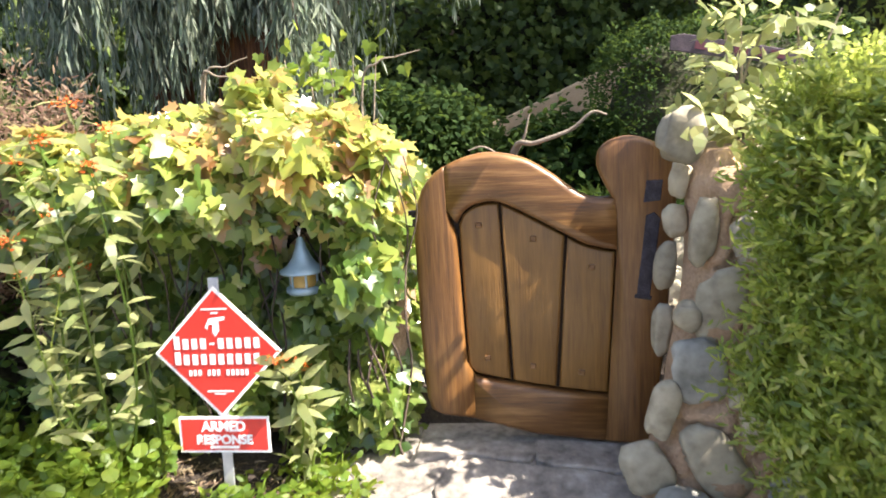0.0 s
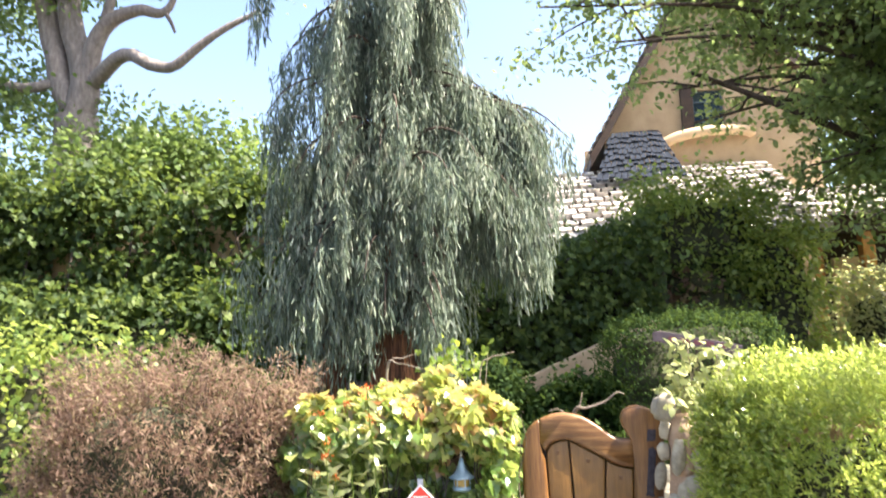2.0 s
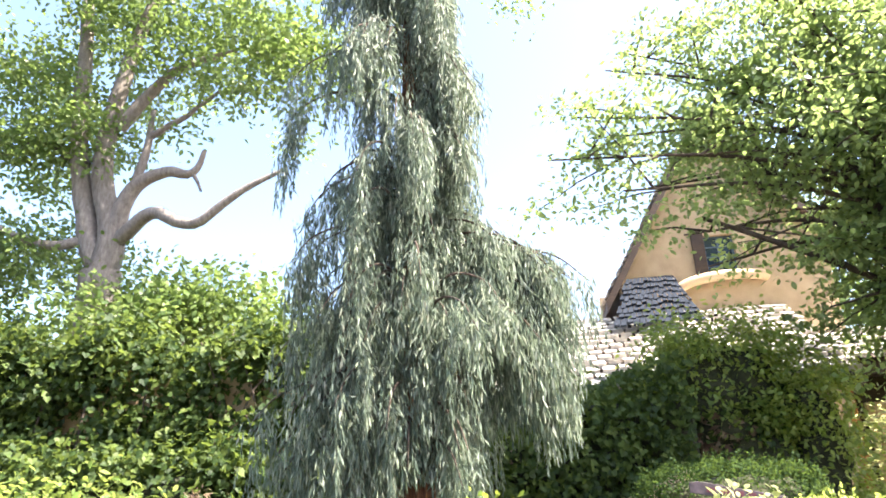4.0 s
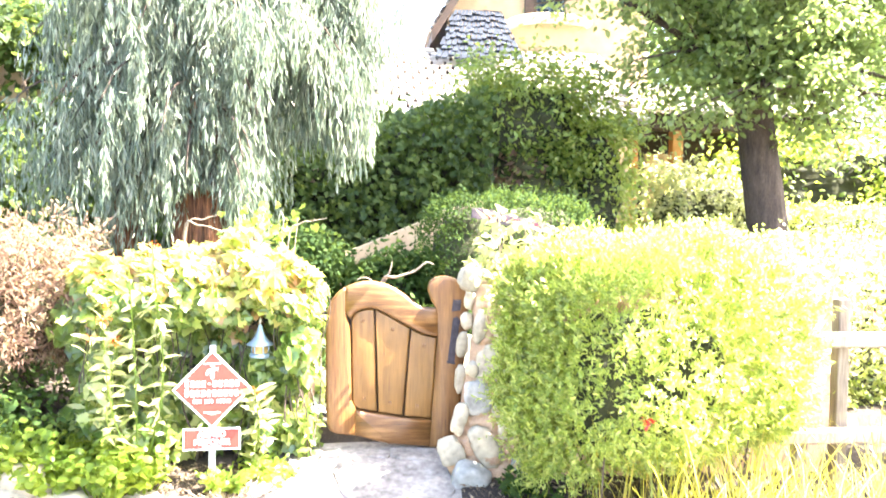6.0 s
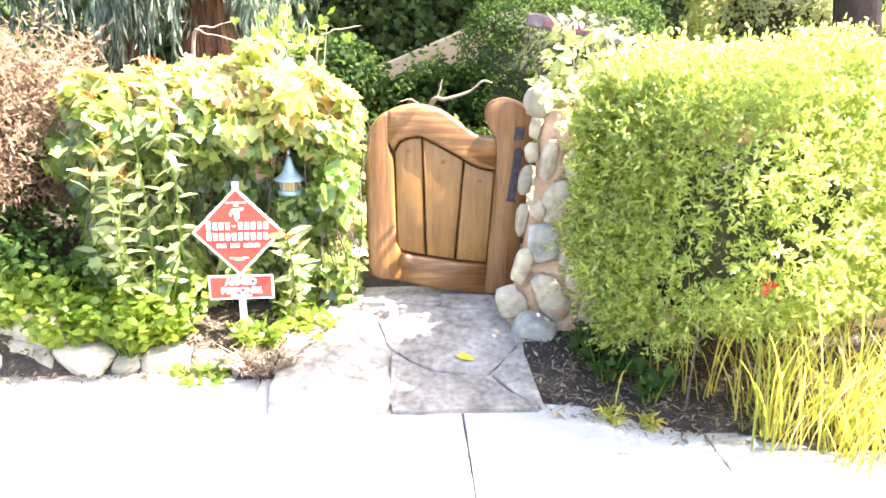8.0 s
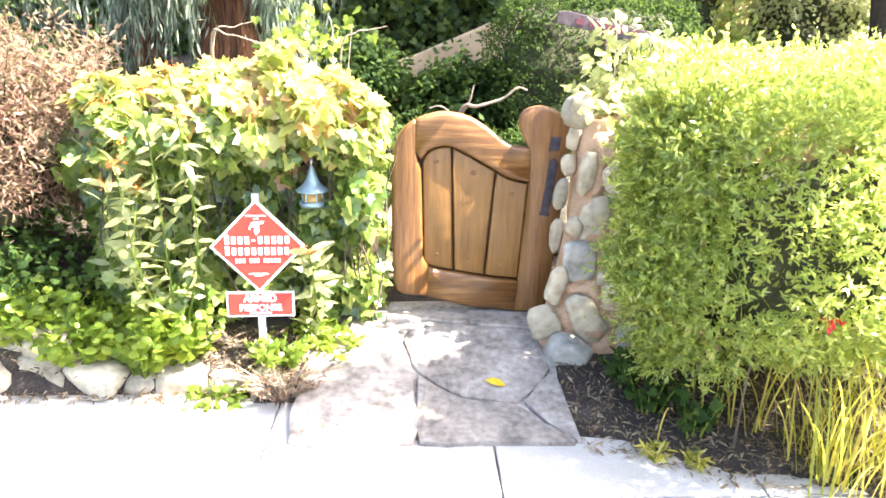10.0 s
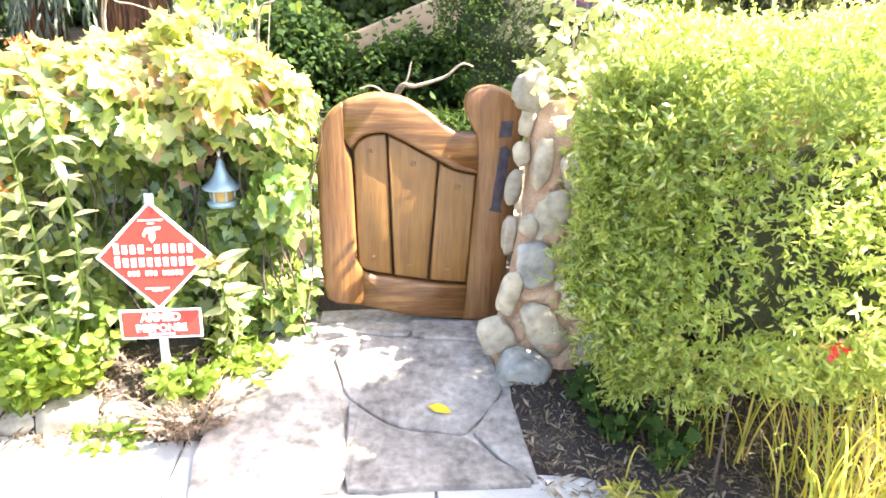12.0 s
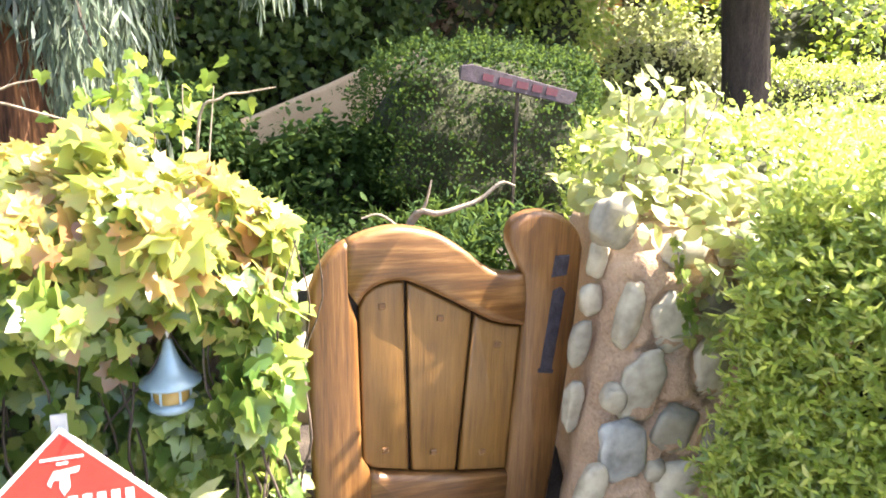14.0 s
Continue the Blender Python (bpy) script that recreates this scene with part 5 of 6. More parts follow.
p0[:, 2] = base + p0[:, 2] * 1.6 - 0.1
v, f = leaves(IVY_LEAF, p0, unit(np.array((0, -1, 0.3)) + 0.7 * rng.normal(size=p0.shape)), np.array((0, 0, -1.0)) + 0.6 * rng.normal(size=p0.shape), rng.uniform(0.05, 0.105, len(p0)))
tagged(part_np("foliage", v, f, M_SHADEDIVY, t), kind="stuff")
part("core", box(-2.1, 1.5, 5.5, 6.2, 1.0, 2.9, 0.2), M_CORE, t)

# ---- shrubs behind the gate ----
clipped("round_shrub", (0.35, 2.75, 0.58), (2.2, 4.1, 1.92), 0.45, 17000, M_BOXLEAF, OVAL, (0.022, 0.042), "clipped mounded evergreen shrub, leaves darkened to stand for tree shade", "shrub", 0.12, 0.10)
shrub("tall_shrub", (1.25, 5.6, 1.0), (2.95, 6.9, 3.85), 110, 120, 0.2, M_SHRUB, (0.06, 0.11), "tall upright leafy green shrub", amp=0.5)
# bright hedge leaf stands for sunlight that the tree crown keeps off
shrub("sunlit_shrub", (2.75, 5.5, 1.0), (3.6, 6.5, 3.2), 70, 95, 0.18, M_HEDGE, (0.06, 0.11), "yellow-green shrub beside the cottage, sunlight put into its leaf colour", amp=0.35)
shrub("pale_shrub", (4.2, 6.4, 1.0), (6.4, 7.5, 2.45), 85, 85, 0.2, M_PALE, (0.05, 0.10), "loose pale-leaved shrub by the porch")
clipped("inner_hedge", (1.0, 0.30, 0.2), (3.9, 1.5, 1.50), 0.3, 22000, M_HEDGE, OVAL, (0.025, 0.05), "bright clipped hedge inside the garden", "hedge", 0.14, 0.10)
clipped("low_hedge", (6.1, 5.7, 0.8), (11.0, 6.7, 1.95), 0.35, 16000, M_HEDGE, OVAL, (0.035, 0.065), "sunlit low hedge behind the tree", "hedge", 0.15, 0.12)
shrub("far_shrubbery", (6.2, 7.4, 1.0), (13, 8.6, 3.2), 190, 70, 0.3, M_BRIGHT, (0.09, 0.16), "sunlit shrubbery at the garden's edge", amp=0.6)
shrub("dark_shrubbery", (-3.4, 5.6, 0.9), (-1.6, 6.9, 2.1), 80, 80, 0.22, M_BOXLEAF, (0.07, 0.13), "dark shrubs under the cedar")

# distant trees that close the garden
for i, (x, y, w, hgt) in enumerate([(-20, 17, 5, 9), (-15, 20, 5, 8.5), (9.5, 17, 5, 10), (14.5, 14, 5, 10), (20, 17, 6, 11), (-26, 12, 5, 9)]):
    t = thing("distant_tree", (x, y, 1), "distant leafy green tree", "tree", "distant trees")
    v, f = tube(smooth_line([(x, y, 1), (x + 0.2, y, hgt * 0.4), (x, y, hgt * 0.8)], 4), np.linspace(0.35, 0.08, 9), 8)
    part_np("trunk", v, f, M_BARK, t, "", True)
    cl = [(x + rng.normal() * w * 0.36, y + rng.normal() * w * 0.3, hgt * 0.62 + rng.normal() * hgt * 0.2) for _ in range(80)]
    v, f = crown_mesh(cl, 60, 0.6, (0.2, 0.34))
    tagged(part_np("crown", v, f, M_OAK, t), kind="stuff")


# ---- street side planting ----
def clump(name, at, n, tmpl, mat, sz, spread, height, label, category, stalks=True, lean=0.6, group=""):
    """A plant of many stalks with leaves along them."""
    t = thing(name, at, label, category, group)
    pos, tip, size, lines = [], [], [], []
    for i in range(n):
        a, r = rng.uniform(0, 2 * math.pi), rng.random() ** 0.5
        b = Vector(at) + Vector((math.cos(a) * r * spread * 0.4, math.sin(a) * r * spread * 0.4, 0))
        hgt = height * rng.uniform(0.5, 1.05)
        e = b + Vector((math.cos(a) * r * spread * lean, math.sin(a) * r * spread * lean, hgt))
        lines.append(([b, b.lerp(e, 0.5) + Vector((0, 0, 0.02)), e], [0.005, 0.004, 0.002]))
        for k in range(7):
            u = 0.3 + 0.7 * k / 6
            an = rng.uniform(0, 2 * math.pi)
            pos.append(b.lerp(e, u))
            tip.append((math.cos(an), math.sin(an), 0.35))
            size.append(rng.uniform(*sz))
    pos, tip, size = np.array(pos), np.array(tip), np.array(size)
    v, f = leaves(tmpl, pos, np.array((0, -0.2, 1.0)) + 0.5 * rng.normal(size=pos.shape), tip, size)
    tagged(part_np("foliage", v, f, mat, t), kind="stuff")
    if stalks:
        v, f = tubes(lines, 4)
        tagged(part_np("stem", v, f, M_TWIG if mat is M_DRY else M_BRIGHT, t), kind="stuff")
    return t


for x, y, s, hgt in [(-2.3, -0.34, 0.28, 0.24), (-2.1, -0.42, 0.26, 0.26), (-1.92, -0.47, 0.24, 0.22), (-1.60, -0.50, 0.22, 0.26), (-1.45, -0.42, 0.22, 0.26), (-1.75, -0.3, 0.2, 0.24)]:
    clump("leafy_ground_plant", (x, y, ground_z(x, y)), 60, ROUND_LEAF, M_BRIGHT, (0.03, 0.055), s, hgt, "low bright green plant with rounded leaves by the pavement", "plant", group="edging plants")
for x, y in [(-1.25, -0.62), (-0.83, -0.25), (-0.74, -0.33), (-1.0, -0.46)]:
    clump("small_plant", (x, y, ground_z(x, y)), 26, OVAL, M_BRIGHT, (0.03, 0.06), 0.16, 0.13, "small sprawling green plant at the kerb", "plant", group="edging plants")
clump("dry_plant", (-0.96, -0.60, 0.03), 90, LANCE, M_DRY, (0.02, 0.045), 0.24, 0.13, "dry brown plant beside the pavement", "plant")
for x, y in [(0.60, -1.08), (0.74, -1.14)]:
    clump("grass_tuft", (x, y, 0.0), 14, LANCE, M_GRASS, (0.03, 0.06), 0.05, 0.05, "small yellow-green grass tuft in the soil", "grass", False)
for x, y in [(0.66, -0.78), (0.80, -0.95), (0.62, -0.6)]:
    clump("shade_plant", (x, y, ground_z(x, y)), 9, IVY_LEAF, M_BOXLEAF, (0.03, 0.055), 0.14, 0.2, "green leafy plant at the foot of the wall", "plant", group="bed plants")


def milkweed(x, y, n, hgt):
    t = thing("milkweed", (x, y, ground_z(x, y)), "tall milkweed with narrow leaves and orange flower heads", "plant", "milkweeds")
    lines, pos, tip, size, fl = [], [], [], [], []
    for i in range(n):
        b = Vector((x + rng.normal() * 0.08, y + rng.normal() * 0.05, ground_z(x, y)))
        e = b + Vector((rng.normal() * 0.18, -0.10 + rng.normal() * 0.08, hgt * rng.uniform(0.72, 1.05)))
        if x < -1:
            b.x, e.x = min(b.x, -1.36), min(e.x, -1.36)
        else:
            e.x = max(e.x, -0.84)
        mid = b.lerp(e, 0.5) + Vector((rng.normal() * 0.06, rng.normal() * 0.05, 0))
        pts = smooth_line([b, mid, e], 8)
        lines.append((pts, np.linspace(0.006, 0.0025, len(pts))))
        for k, p in enumerate(pts[4:]):
            for s in (0, 1):
                a = k * 1.6 + s * math.pi + rng.normal() * 0.3
                pos.append(p), tip.append((math.cos(a), math.sin(a), 0.35 + 0.4 * rng.normal())), size.append(rng.uniform(0.07, 0.135))
        fl.append(e)
    pos, tip, size = np.array(pos), np.array(tip), np.array(size)
    v, f = leaves(BROADLANCE, pos, np.array((0, -0.3, 0.8)) + 0.5 * rng.normal(size=pos.shape), tip, size)
    tagged(part_np("foliage", v, f, M_PALE, t, "narrow pale green leaves"), kind="stuff")
    for line in lines:
        v, f = tubes([line], 5)
        part_np("stem", v, f, M_SHRUB, t)
    for e in fl:
        q = np.array(e) + rng.normal(size=(34, 3)) * (0.019, 0.019, 0.010)
        v, f = leaves(DIAMOND, q, rng.normal(size=q.shape) + (0, 0, 0.6), rng.normal(size=q.shape) + (0, 0, 0.8), rng.uniform(0.010, 0.018, 34))
        tagged(part_np("flower_head", v, f, M_ORANGE, t, "small orange flower cluster"), kind="stuff")


milkweed(-1.52, -0.40, 4, 1.15)
milkweed(-1.70, -0.36, 3, 1.0)
milkweed(-1.36, -0.34, 3, 1.38)
milkweed(-0.82, -0.30, 2, 0.55)


def dry_bush(lo, hi, count, label):
    t = thing("dry_bush", ((lo[0] + hi[0]) / 2, (lo[1] + hi[1]) / 2, lo[2]), label, "bush")
    c, nor = shell(lo, hi, 0.4, count)
    lump = np.array([noise.noise(Vector(q) * 1.6) + 0.7 * noise.noise(Vector(q) * 4) for q in c])
    c = c + nor * (0.30 * lump - 0.22 * rng.random(len(c)))[:, None]
    per = 85
    c, nor = np.repeat(c, per, 0), np.repeat(nor, per, 0)
    off = rng.normal(size=c.shape) * 0.05
    p = c + off
    v, f = leaves(LANCE, p, rng.normal(size=p.shape) + nor, unit(off) + 0.5 * nor + 0.5 * rng.normal(size=p.shape), rng.uniform(0.025, 0.06, len(p)))
    tagged(part_np("dry_foliage", v, f, M_DRY, t), kind="stuff")
    lines = []
    c = Vector(((lo[0] + hi[0]) / 2, (lo[1] + hi[1]) / 2, ground_z((lo[0] + hi[0]) / 2, (lo[1] + hi[1]) / 2)))
    for i in range(130):
        e = Vector(p[rng.integers(0, len(p))]) + Vector(rng.normal(size=3) * 0.03)
        m = c.lerp(e, 0.5) + Vector((rng.normal() * 0.1, rng.normal() * 0.1, -0.05))
        lines.append((smooth_line([c + Vector((rng.normal() * 0.3, rng.normal() * 0.1, 0)), m, e], 4), np.linspace(0.010, 0.002, 9)))
    v, f = tubes(lines, 4)
    tagged(part_np("brushwood", v, f, M_BARK, t, "thin dark dry wood"), kind="stuff")
    e = 0.28
    bush_core("core", (lo[0] + e, lo[1] + e, lo[2] + 0.1), (hi[0] - e, hi[1] - e, hi[2] - e), 0.2, M_CORE, t, 0.08)


dry_bush((-3.9, -0.44, 0.55), (-1.93, 0.70, 1.54), 420, "rust-brown drying bush with fine foliage")
shrub("undergrowth", (-3.7, -0.32, 0.15), (-2.0, 0.4, 0.62), 60, 80, 0.10, M_BOXLEAF, (0.03, 0.06), "dark green undergrowth below the dry bush", "bush", 0.15)
clipped("shade_bush", (-4.4, 0.6, 0.4), (-2.2, 1.6, 1.5), 0.35, 5000, M_BOXLEAF, OVAL, (0.04, 0.07), "dark green bush behind the dry one", "bush", 0.2, 0.15)
shrub("side_bush", (-5.6, 0.2, 0.2), (-3.7, 1.8, 1.8), 90, 80, 0.17, M_SHRUB, (0.05, 0.09), "green bush at the end of the garden", "bush", 0.3)

# strap-leaved clumps in front of the hedge
def straps(x, y, n, hgt, spread):
    t = thing("strap_leaf_clump", (x, y, ground_z(x, y)), "arching yellow-green strap-leaved clump in sun", "plant", "strap-leaved clumps")
    rest_v, rest_f = [], []
    for i in range(n):
        a = rng.uniform(0, 2 * math.pi)
        L, out = hgt * rng.uniform(0.5, 1.15), spread * rng.uniform(0.2, 1.35)
        b = Vector((x + rng.normal() * 0.07, y + rng.normal() * 0.07, ground_z(x, y)))
        d = Vector((math.cos(a), math.sin(a), 0))
        bend = rng.uniform(0.08, 0.38)
        out = min(out, 0.62 * L)
        s = Vector((-d.y, d.x, 0)) * rng.uniform(0.002, 0.0045)
        vs = []
        for k in range(7):
            u = k / 6
            q = b + d * out * u ** 1.35 + Vector((0, 0, L * (u - bend * u ** 3)))
            w = 1 - u ** 3 * 0.95
            vs += [tuple(q - s * w), tuple(q + s * w)]
        fs = [(2 * k, 2 * k + 1, 2 * k + 3, 2 * k + 2) for k in range(6)]
        if i < 26:
            part_np("blade", vs, fs, M_GRASS, t)
        else:
            base = len(rest_v)
            rest_v += vs
            rest_f += [tuple(k + base for k in quad) for quad in fs]
    if rest_v:
        tagged(part_np("foliage", rest_v, rest_f, M_GRASS, t), kind="stuff")


for x, y, n, hgt, sp in [(0.66, -0.95, 3, 0.5, 0.2), (0.90, -0.84, 9, 0.75, 0.25), (1.02, -0.88, 10, 0.8, 0.28), (1.22, -0.98, 26, 0.85, 0.35), (1.22, -1.26, 80, 0.72, 0.55), (1.45, -1.36, 110, 0.78, 0.6),
                         (1.70, -1.40, 110, 0.8, 0.6), (1.95, -1.41, 110, 0.8, 0.6), (2.2, -1.40, 100, 0.8, 0.55), (2.45, -1.38, 90, 0.8, 0.5), (1.62, -1.2, 40, 0.85, 0.45)]:
    straps(x, y, n, hgt, sp)

# edging stones along the planting
edging = thing("stone_edging", (-2.2, -0.55, 0), "row of rough pale edging stones along the pavement", "edging", kind="structure")
x = -4.6
k = 0
while x < -0.95:
    w = rng.uniform(0.13, 0.26)
    rows = 2 if x < -2.0 else 1
    for r in range(rows):
        hh = rng.uniform(0.12, 0.17) if x < -1.9 else rng.uniform(0.07, 0.11)
        bm = stone_bm(w * 1.2, hh * 1.25, 0.2, 60 + k, 0.6)
        bm.transform(pose(x + w / 2 + 0.05 * r, paved_edge(x + w / 2) + 0.10 + 0.05 * r + 0.02 * rng.normal(), hh * 0.38 + r * 0.145, 0, rng.normal() * 6, rng.normal() * 8))
        part("edging_stone", bm, M_STONE, edging, "", True)
        k += 1
    x += w

# ---- small things ----
# vine on top of the stone wall
t = thing("wall_vine", (0.7, -0.1, 1.2), "leafy vine sprawling over the stone wall", "vine")
pos = np.vstack([np.column_stack([rng.uniform(0.40, 1.15, 420), rng.uniform(-0.34, 0.2, 420), 1.25 + 0.12 * rng.random(420)]),
                 np.column_stack([rng.normal(0.56, 0.07, 120), rng.normal(0.0, 0.07, 120), rng.uniform(1.3, 1.68, 120)]),
                 np.column_stack([rng.normal(0.78, 0.06, 60), rng.normal(0.0, 0.06, 60), rng.uniform(1.3, 1.66, 60)]),
                 np.column_stack([rng.uniform(0.62, 0.95, 160), -0.30 - 0.1 * rng.random(160), rng.uniform(0.9, 1.3, 160)])])
v, f = leaves(OVAL, pos, np.array((0, -0.4, 0.8)) + 0.6 * rng.normal(size=pos.shape), np.array((-0.2, -0.5, 0.1)) + 0.9 * rng.normal(size=pos.shape), rng.uniform(0.05, 0.095, len(pos)))
tagged(part_np("foliage", v, f, M_PALE, t), kind="stuff")
lines = []
for cx in (0.52, 0.58, 0.62, 0.76, 0.8):
    lines.append((smooth_line([(cx, 0.02, 1.15), (cx + 0.03 * rng.normal(), 0.0, 1.4), (cx + 0.06 * rng.normal(), 0.0, 1.62)], 4), np.linspace(0.006, 0.003, 9)))
trail = smooth_line([(0.56, -0.29, 1.22), (0.57, -0.31, 1.12), (0.60, -0.315, 1.02), (0.62, -0.33, 0.92)], 5)
lines.append((trail, np.linspace(0.003, 0.002, len(trail))))
for line in lines:
    v, f = tubes([line], 5)
    part_np("stem", v, f, M_TWIG, t)
tp = np.array([tuple(p) for p in trail for _ in range(2)]) + rng.normal(size=(2 * len(trail), 3)) * 0.008
v, f = leaves(IVY_LEAF, tp, np.array((0, -1, 0.2)) + 0.3 * rng.normal(size=tp.shape), np.array((0, 0, -1.0)) + 0.5 * rng.normal(size=tp.shape), rng.uniform(0.025, 0.04, len(tp)))
tagged(part_np("trailing_ivy", v, f, M_IVY, t, "thin trail of small dark ivy leaves"), kind="stuff")

t = thing("young_climber", (-0.95, 0.5, 1.1), "sprig of bright round leaves above the ivy", "climber")
pos = np.column_stack([rng.normal(-0.95, 0.14, 70), rng.normal(0.55, 0.08, 70), rng.normal(1.58, 0.07, 70)])
v, f = leaves(IVY_LEAF, pos, np.array((0.1, -0.6, 0.5)) + 0.5 * rng.normal(size=pos.shape), rng.normal(size=pos.shape) + (0, 0, -0.6), rng.uniform(0.035, 0.06, 70))
tagged(part_np("foliage", v, f, M_BRIGHT, t), kind="stuff")
for k in range(5):
    x = -1.12 + 0.08 * k
    v, f = tube(smooth_line([(x, 0.55, 0.75), (x + 0.04, 0.56, 1.25), (x + 0.02 * k, 0.55, 1.62)], 4), np.linspace(0.006, 0.002, 9), 5)
    part_np("stem", v, f, M_TWIG, t)

# dead branch behind the gate
branch = thing("dead_branch", (-0.1, 0.2, 0.2), "bleached dead branch leaning behind the gate", "branch")
v, f = tubes([(smooth_line([(-0.30, 0.35, 0.15), (-0.20, 0.22, 0.9), (-0.14, 0.12, 1.22), (-0.06, 0.06, 1.25), (0.06, 0.05, 1.29), (0.13, 0.04, 1.345), (0.18, 0.04, 1.335)], 5), np.linspace(0.014, 0.004, 31)),
              (smooth_line([(-0.14, 0.12, 1.2), (-0.10, 0.10, 1.27), (-0.08, 0.10, 1.35)], 4), np.linspace(0.007, 0.003, 9)),
              (smooth_line([(-0.16, 0.14, 1.18), (-0.24, 0.12, 1.24), (-0.30, 0.12, 1.23)], 4), np.linspace(0.006, 0.003, 9))], 6)
part_np("branch", v, f, M_TWIG, branch, "", True)
for pts in ([(-1.46, 0.45, 1.50), (-1.36, 0.42, 1.56), (-1.22, 0.40, 1.53), (-1.08, 0.40, 1.49)], [(-1.45, 0.45, 1.50), (-1.32, 0.42, 1.60), (-1.22, 0.40, 1.63)], [(-0.78, 0.5, 1.45), (-0.70, 0.48, 1.58), (-0.62, 0.48, 1.60), (-0.52, 0.48, 1.62)]):
    b = thing("fallen_twig", pts[0], "bare pale twig sticking out behind the ivy", "twig", "bare twigs")
    v, f = tubes([(smooth_line([(pts[0][0], 0.48, 0.6)] + pts, 5), np.linspace(0.007, 0.002, 5 * len(pts) + 1))], 5)
    part_np("twig", v, f, M_TWIG, b, "", True)
for x, y, w, hgt in [(-0.75, 1.5, 0.6, 0.40), (-1.5, 2.9, 1.0, 0.4), (0.5, 2.2, 0.5, 0.2), (-0.3, 3.2, 0.7, 0.06), (0.15, 1.6, 0.5, 0.25), (0.75, 1.9, 0.6, 0.4), (-0.45, 2.3, 0.6, 0.2)]:
    z = ground_z(x, y)
    clipped("shade_fern", (x - w / 2, y - 0.35, z - 0.1), (x + w / 2, y + 0.35, z + hgt), 0.2, 1500, M_BOXLEAF, LANCE, (0.07, 0.13), "sprawling shade plant behind the gate, leaves darkened to stand for shade", "plant", 0.25, 0.2, group="shade plants")
shrub("shade_shrub", (-1.75, 3.5, 0.5), (-0.62, 4.3, 1.45), 130, 70, 0.13, M_BOXLEAF, (0.05, 0.10), "low shrub before the slanting wall, leaves darkened to stand for shade", amp=0.2)
shrub("shade_shrub", (-0.42, 3.5, 0.5), (0.8, 4.1, 1.16), 130, 70, 0.11, M_BOXLEAF, (0.05, 0.10), "low shrub before the slanting wall, leaves darkened to stand for shade", amp=0.15)
shrub("ground_cover", (-1.0, 2.2, 0.3), (0.55, 3.6, 0.60), 60, 70, 0.11, M_BOXLEAF, (0.04, 0.09), "ground cover in the shaded garden, its shade put into the leaf colour", "plant", 0.12)
rocks = [(-0.32, 0.75, 0.5, 0.34), (0.12, 0.95, 0.55, 0.36), (0.45, 0.7, 0.45, 0.4), (-0.1, 1.5, 0.6, 0.3), (0.55, 1.5, 0.5, 0.3)]
for i, (x, y, w, hh) in enumerate(rocks):
    bm = stone_bm(w, hh, w * 0.8, 200 + i, 0.65)
    bm.transform(pose(x, y, ground_z(x, y) + hh * 0.3))
    tagged(part("garden_rock", bm, M_STONE, None, "", True), "rounded grey rock in the shaded garden", "rock", "garden rocks")

gs = thing("garden_sign", (1.1, 2.2, 0.7), "tilted faded wooden board with worn red writing", "sign")
bm = prism([(-0.40, -0.045), (0.36, -0.055), (0.40, -0.02), (0.40, 0.03), (-0.34, 0.06), (-0.41, 0.04)], -0.012, 0.012, 0.004, 2)
bm.transform(pose(1.11, 2.2, 1.635, 0, 10))
part("board", bm, M_GARDSIGN, gs)
for k, (x, w) in enumerate([(-0.26, 0.07), (-0.15, 0.09), (-0.03, 0.08), (0.08, 0.07), (0.18, 0.08)]):
    bm = box(x, x + w, -0.016, -0.012, -0.022, 0.022)
    bm.transform(pose(1.11, 2.2, 1.635, 0, 10))
    part("bar", bm, M_FADEDRED, gs)
part("post", box(1.095, 1.115, 2.215, 2.235, 0.35, 1.62), M_BARK, gs)

# rail fence past the hedge
fence = thing("rail_fence", (2.6, -0.7, 0), "weathered grey post-and-rail fence", "fence")
for x in (2.19, 2.42, 3.4, 4.6):
    part("post", box(x - 0.035, x + 0.035, -0.72, -0.65, -0.05, 1.20, 0.01), M_GREYWOOD, fence)
for z in (0.98, 0.45):
    part("rail", box(2.02, 5.2, -0.80, -0.72, z - 0.04, z + 0.04, 0.012), M_GREYWOOD, fence)


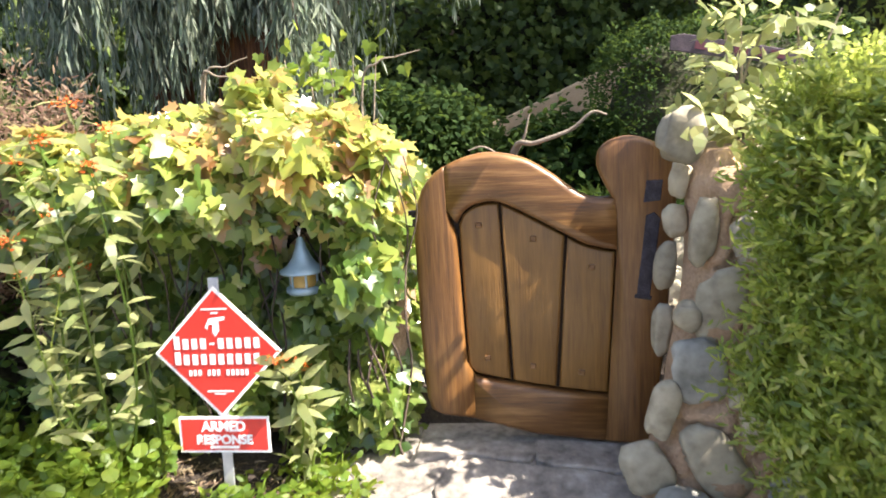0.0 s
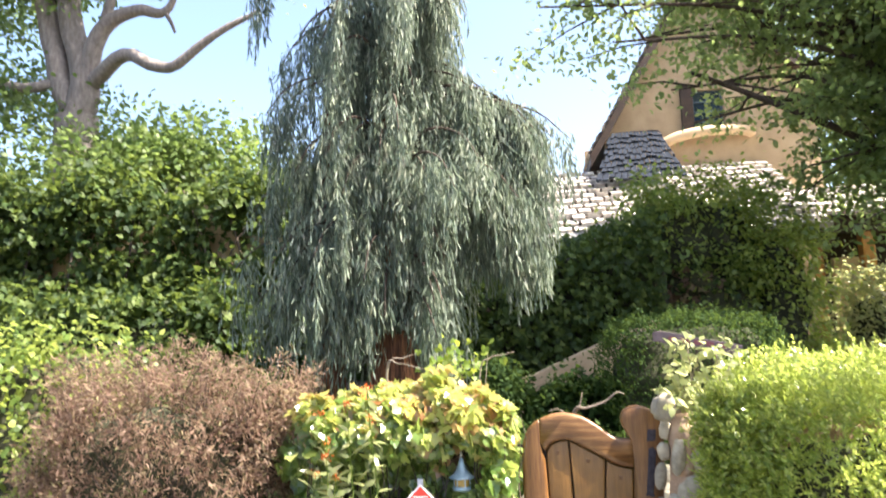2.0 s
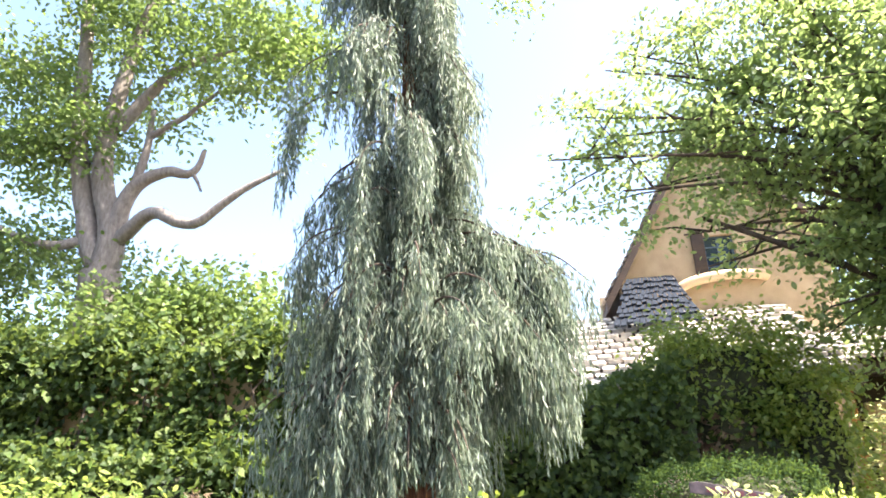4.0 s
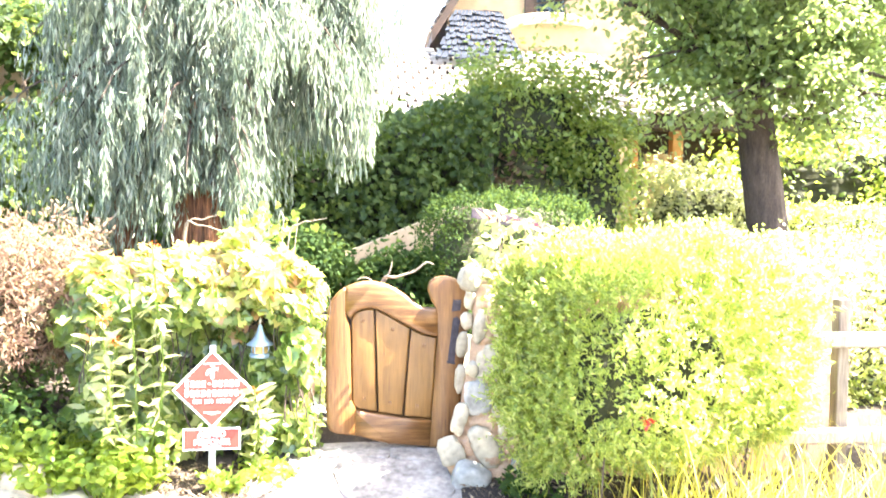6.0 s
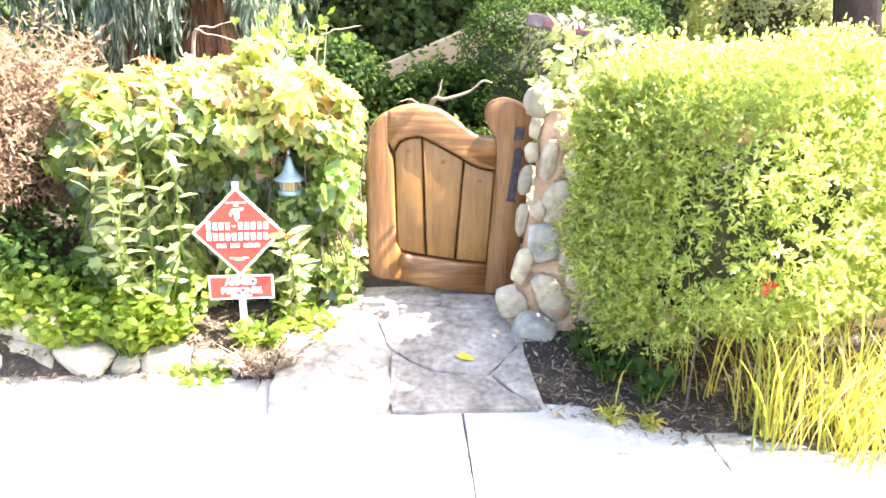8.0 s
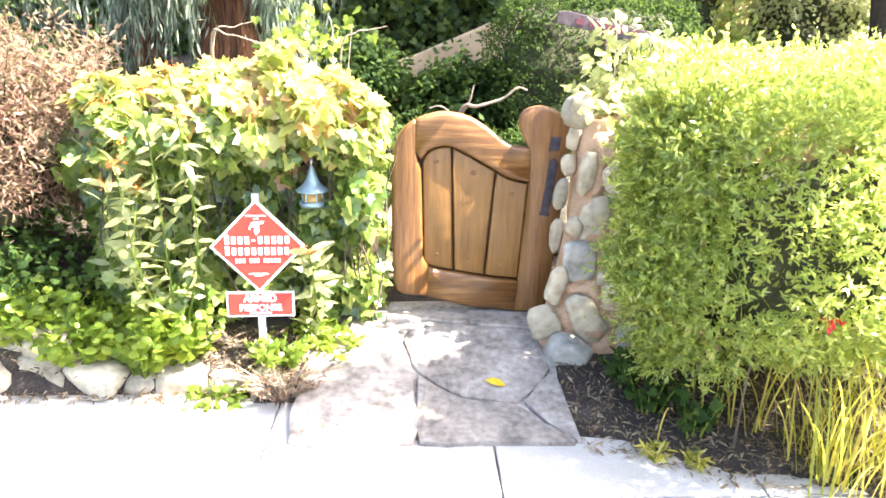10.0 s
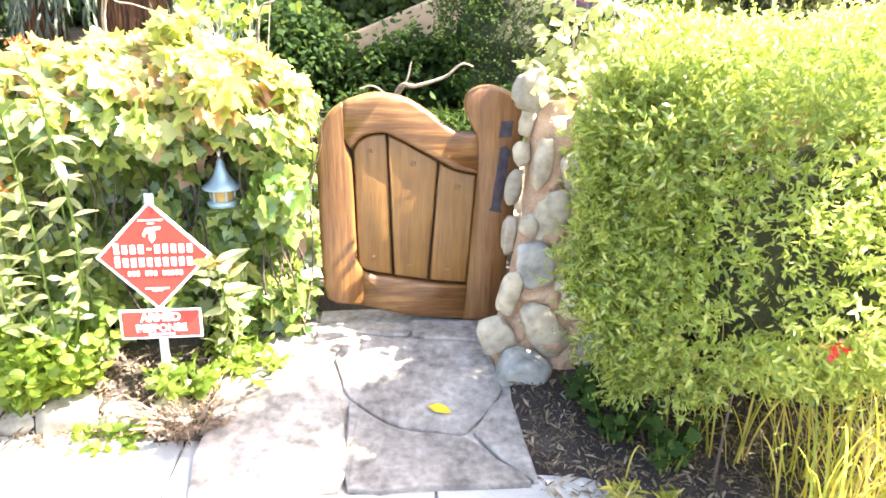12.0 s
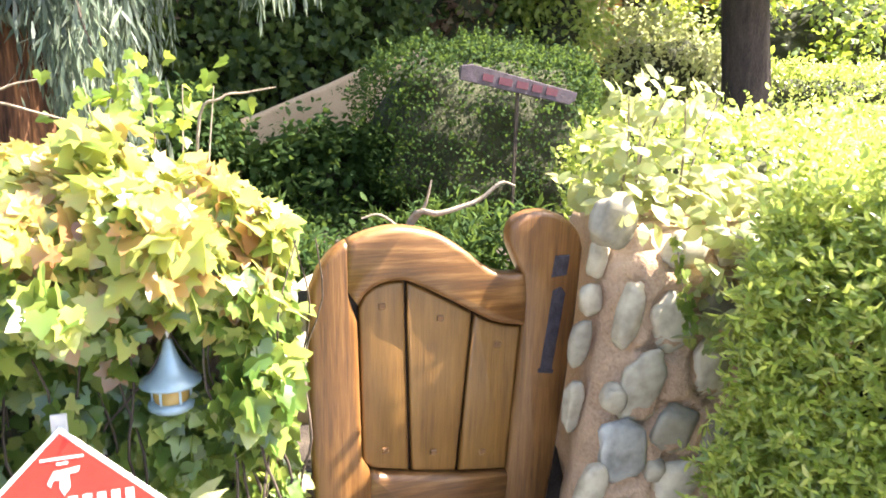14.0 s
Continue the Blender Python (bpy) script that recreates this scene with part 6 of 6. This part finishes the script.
def rose(x, y, hgt):
    t = thing("rose_bush", (x, y, ground_z(x, y)), "sparse rose bush with bare canes and pink flowers", "rose", "rose bushes")
    lines, pos = [], []
    z0 = ground_z(x, y)
    for i in range(9):
        e = Vector((x + rng.normal() * 0.28, y + rng.normal() * 0.2, z0 + hgt * rng.uniform(0.6, 1.0)))
        pts = smooth_line([(x, y, z0), tuple(Vector((x, y, z0)).lerp(e, 0.5) + Vector((rng.normal() * 0.06, 0, 0))), tuple(e)], 6)
        lines.append((pts, np.linspace(0.009, 0.004, 13)))
        pos += [tuple(p) for p in pts[5:] for _ in range(9)]
    pos = np.array(pos) + rng.normal(size=(len(pos), 3)) * 0.06
    v, f = leaves(OVAL, pos, rng.normal(size=pos.shape) + (0, 0, 0.7), rng.normal(size=pos.shape), rng.uniform(0.03, 0.06, len(pos)))
    tagged(part_np("foliage", v, f, M_PALE, t), kind="stuff")
    for line in lines:
        v, f = tubes([line], 5)
        part_np("cane", v, f, M_TWIG, t)
    for pts, _ in lines[:2]:
        q = np.array(tuple(pts[-1])) + rng.normal(size=(20, 3)) * 0.015
        v, f = leaves(OVAL, q, rng.normal(size=q.shape) + (0, 0, 0.6), rng.normal(size=q.shape), rng.uniform(0.03, 0.05, 20))
        part_np("flower", v, f, M_PINK, t, "pink rose")


rose(2.45, -0.25, 1.45)
rose(2.95, 0.1, 1.5)
rose(3.3, -0.35, 1.3)
clipped("fence_shrub", (2.5, 0.3, 0.2), (5.5, 1.4, 1.35), 0.3, 9000, M_PALE, OVAL, (0.03, 0.055), "sunlit loose shrub behind the fence", "shrub", 0.2, 0.15)

q = np.array((1.04, -1.36, 0.70)) + rng.normal(size=(16, 3)) * (0.012, 0.012, 0.022)
v, f = leaves(OVAL, q, rng.normal(size=q.shape), rng.normal(size=q.shape) + (0, 0, 0.6), rng.uniform(0.02, 0.04, 16))
tagged(part_np("hedge_flower", v, f, M_REDPETAL), "single red and white flower on the hedge", "flower")

leafv, leaff = leaves(OVAL, np.array([(-0.04, -0.60, path_z(-0.6) + 0.026)]), np.array([(0.1, -0.2, 1.0)]), np.array([(1.0, -0.25, 0)]), np.array([0.10]))
tagged(part_np("fallen_leaf", leafv, leaff, M_YELLOW), "single yellow fallen leaf on the path", "leaf")

# litter on the soil
n = 7000
lx, ly = rng.uniform(0.30, 2.6, n), rng.uniform(-1.30, -0.4, n)
ok = np.array([y > paved_edge(x) - 0.06 for x, y in zip(lx, ly)])
m = 5000
lx2, ly2 = rng.uniform(-2.8, -0.75, m), rng.uniform(-0.68, -0.2, m)
lx, ly = np.r_[lx[ok], lx2], np.r_[ly[ok], ly2]
lp = np.column_stack([lx, ly, [max(ground_z(x, y), 0.004) + 0.008 for x, y in zip(lx, ly)]])
v, f = leaves(LANCE, lp, np.array((0, 0, 1.0)) + 0.25 * rng.normal(size=lp.shape), rng.normal(size=lp.shape) * (1, 1, 0.1), 0.012 + 0.05 * rng.random(len(lp)) ** 2.5)
tagged(part_np("leaf_litter", v, f, M_LITTER), "dry straw-coloured litter on the soil", "litter", kind="stuff")


# ---- tree by the street that dapples the pavement ----
def build_street_tree():
    bx, by = 7.6, -0.7
    t = thing("street_tree", (bx, by, -0.05), "leafy street tree whose limbs reach over the pavement", "tree")
    v, f = tube(smooth_line([(bx, by, -0.05), (bx - 0.1, by, 2), (bx - 0.3, by - 0.1, 4), (bx - 0.5, by - 0.2, 6.5)], 4), np.linspace(0.24, 0.09, 13), 12)
    part_np("trunk", v, f, M_BARK, t, "", True)
    clumps = []
    for x, y in ((3.4, -0.95), (3.0, -0.95), (4.6, -0.9), (3.9, -0.62), (2.7, -0.5), (4.4, -2.0), (3.2, -2.1), (2.4, -1.7)):
        y -= 0.72
        pts = smooth_line([(bx - 0.4, by - 0.15, 4.8), (5.9, (by + y) / 2, 5.7), (x, y, 6.2)], 5)
        v, f = tube(pts, np.linspace(0.06, 0.008, len(pts)), 6)
        part_np("limb", v, f, M_BARK, t, "", True)
        clumps += [(x + 0.10 * rng.normal(), y + 0.06 * rng.normal(), 6.2 + 0.1 * rng.normal()) for _ in range(2)]
    v, f = crown_mesh(clumps, 240, 0.11, (0.06, 0.10))
    tagged(part_np("crown", v, f, M_OAK, t), kind="stuff")


build_street_tree()
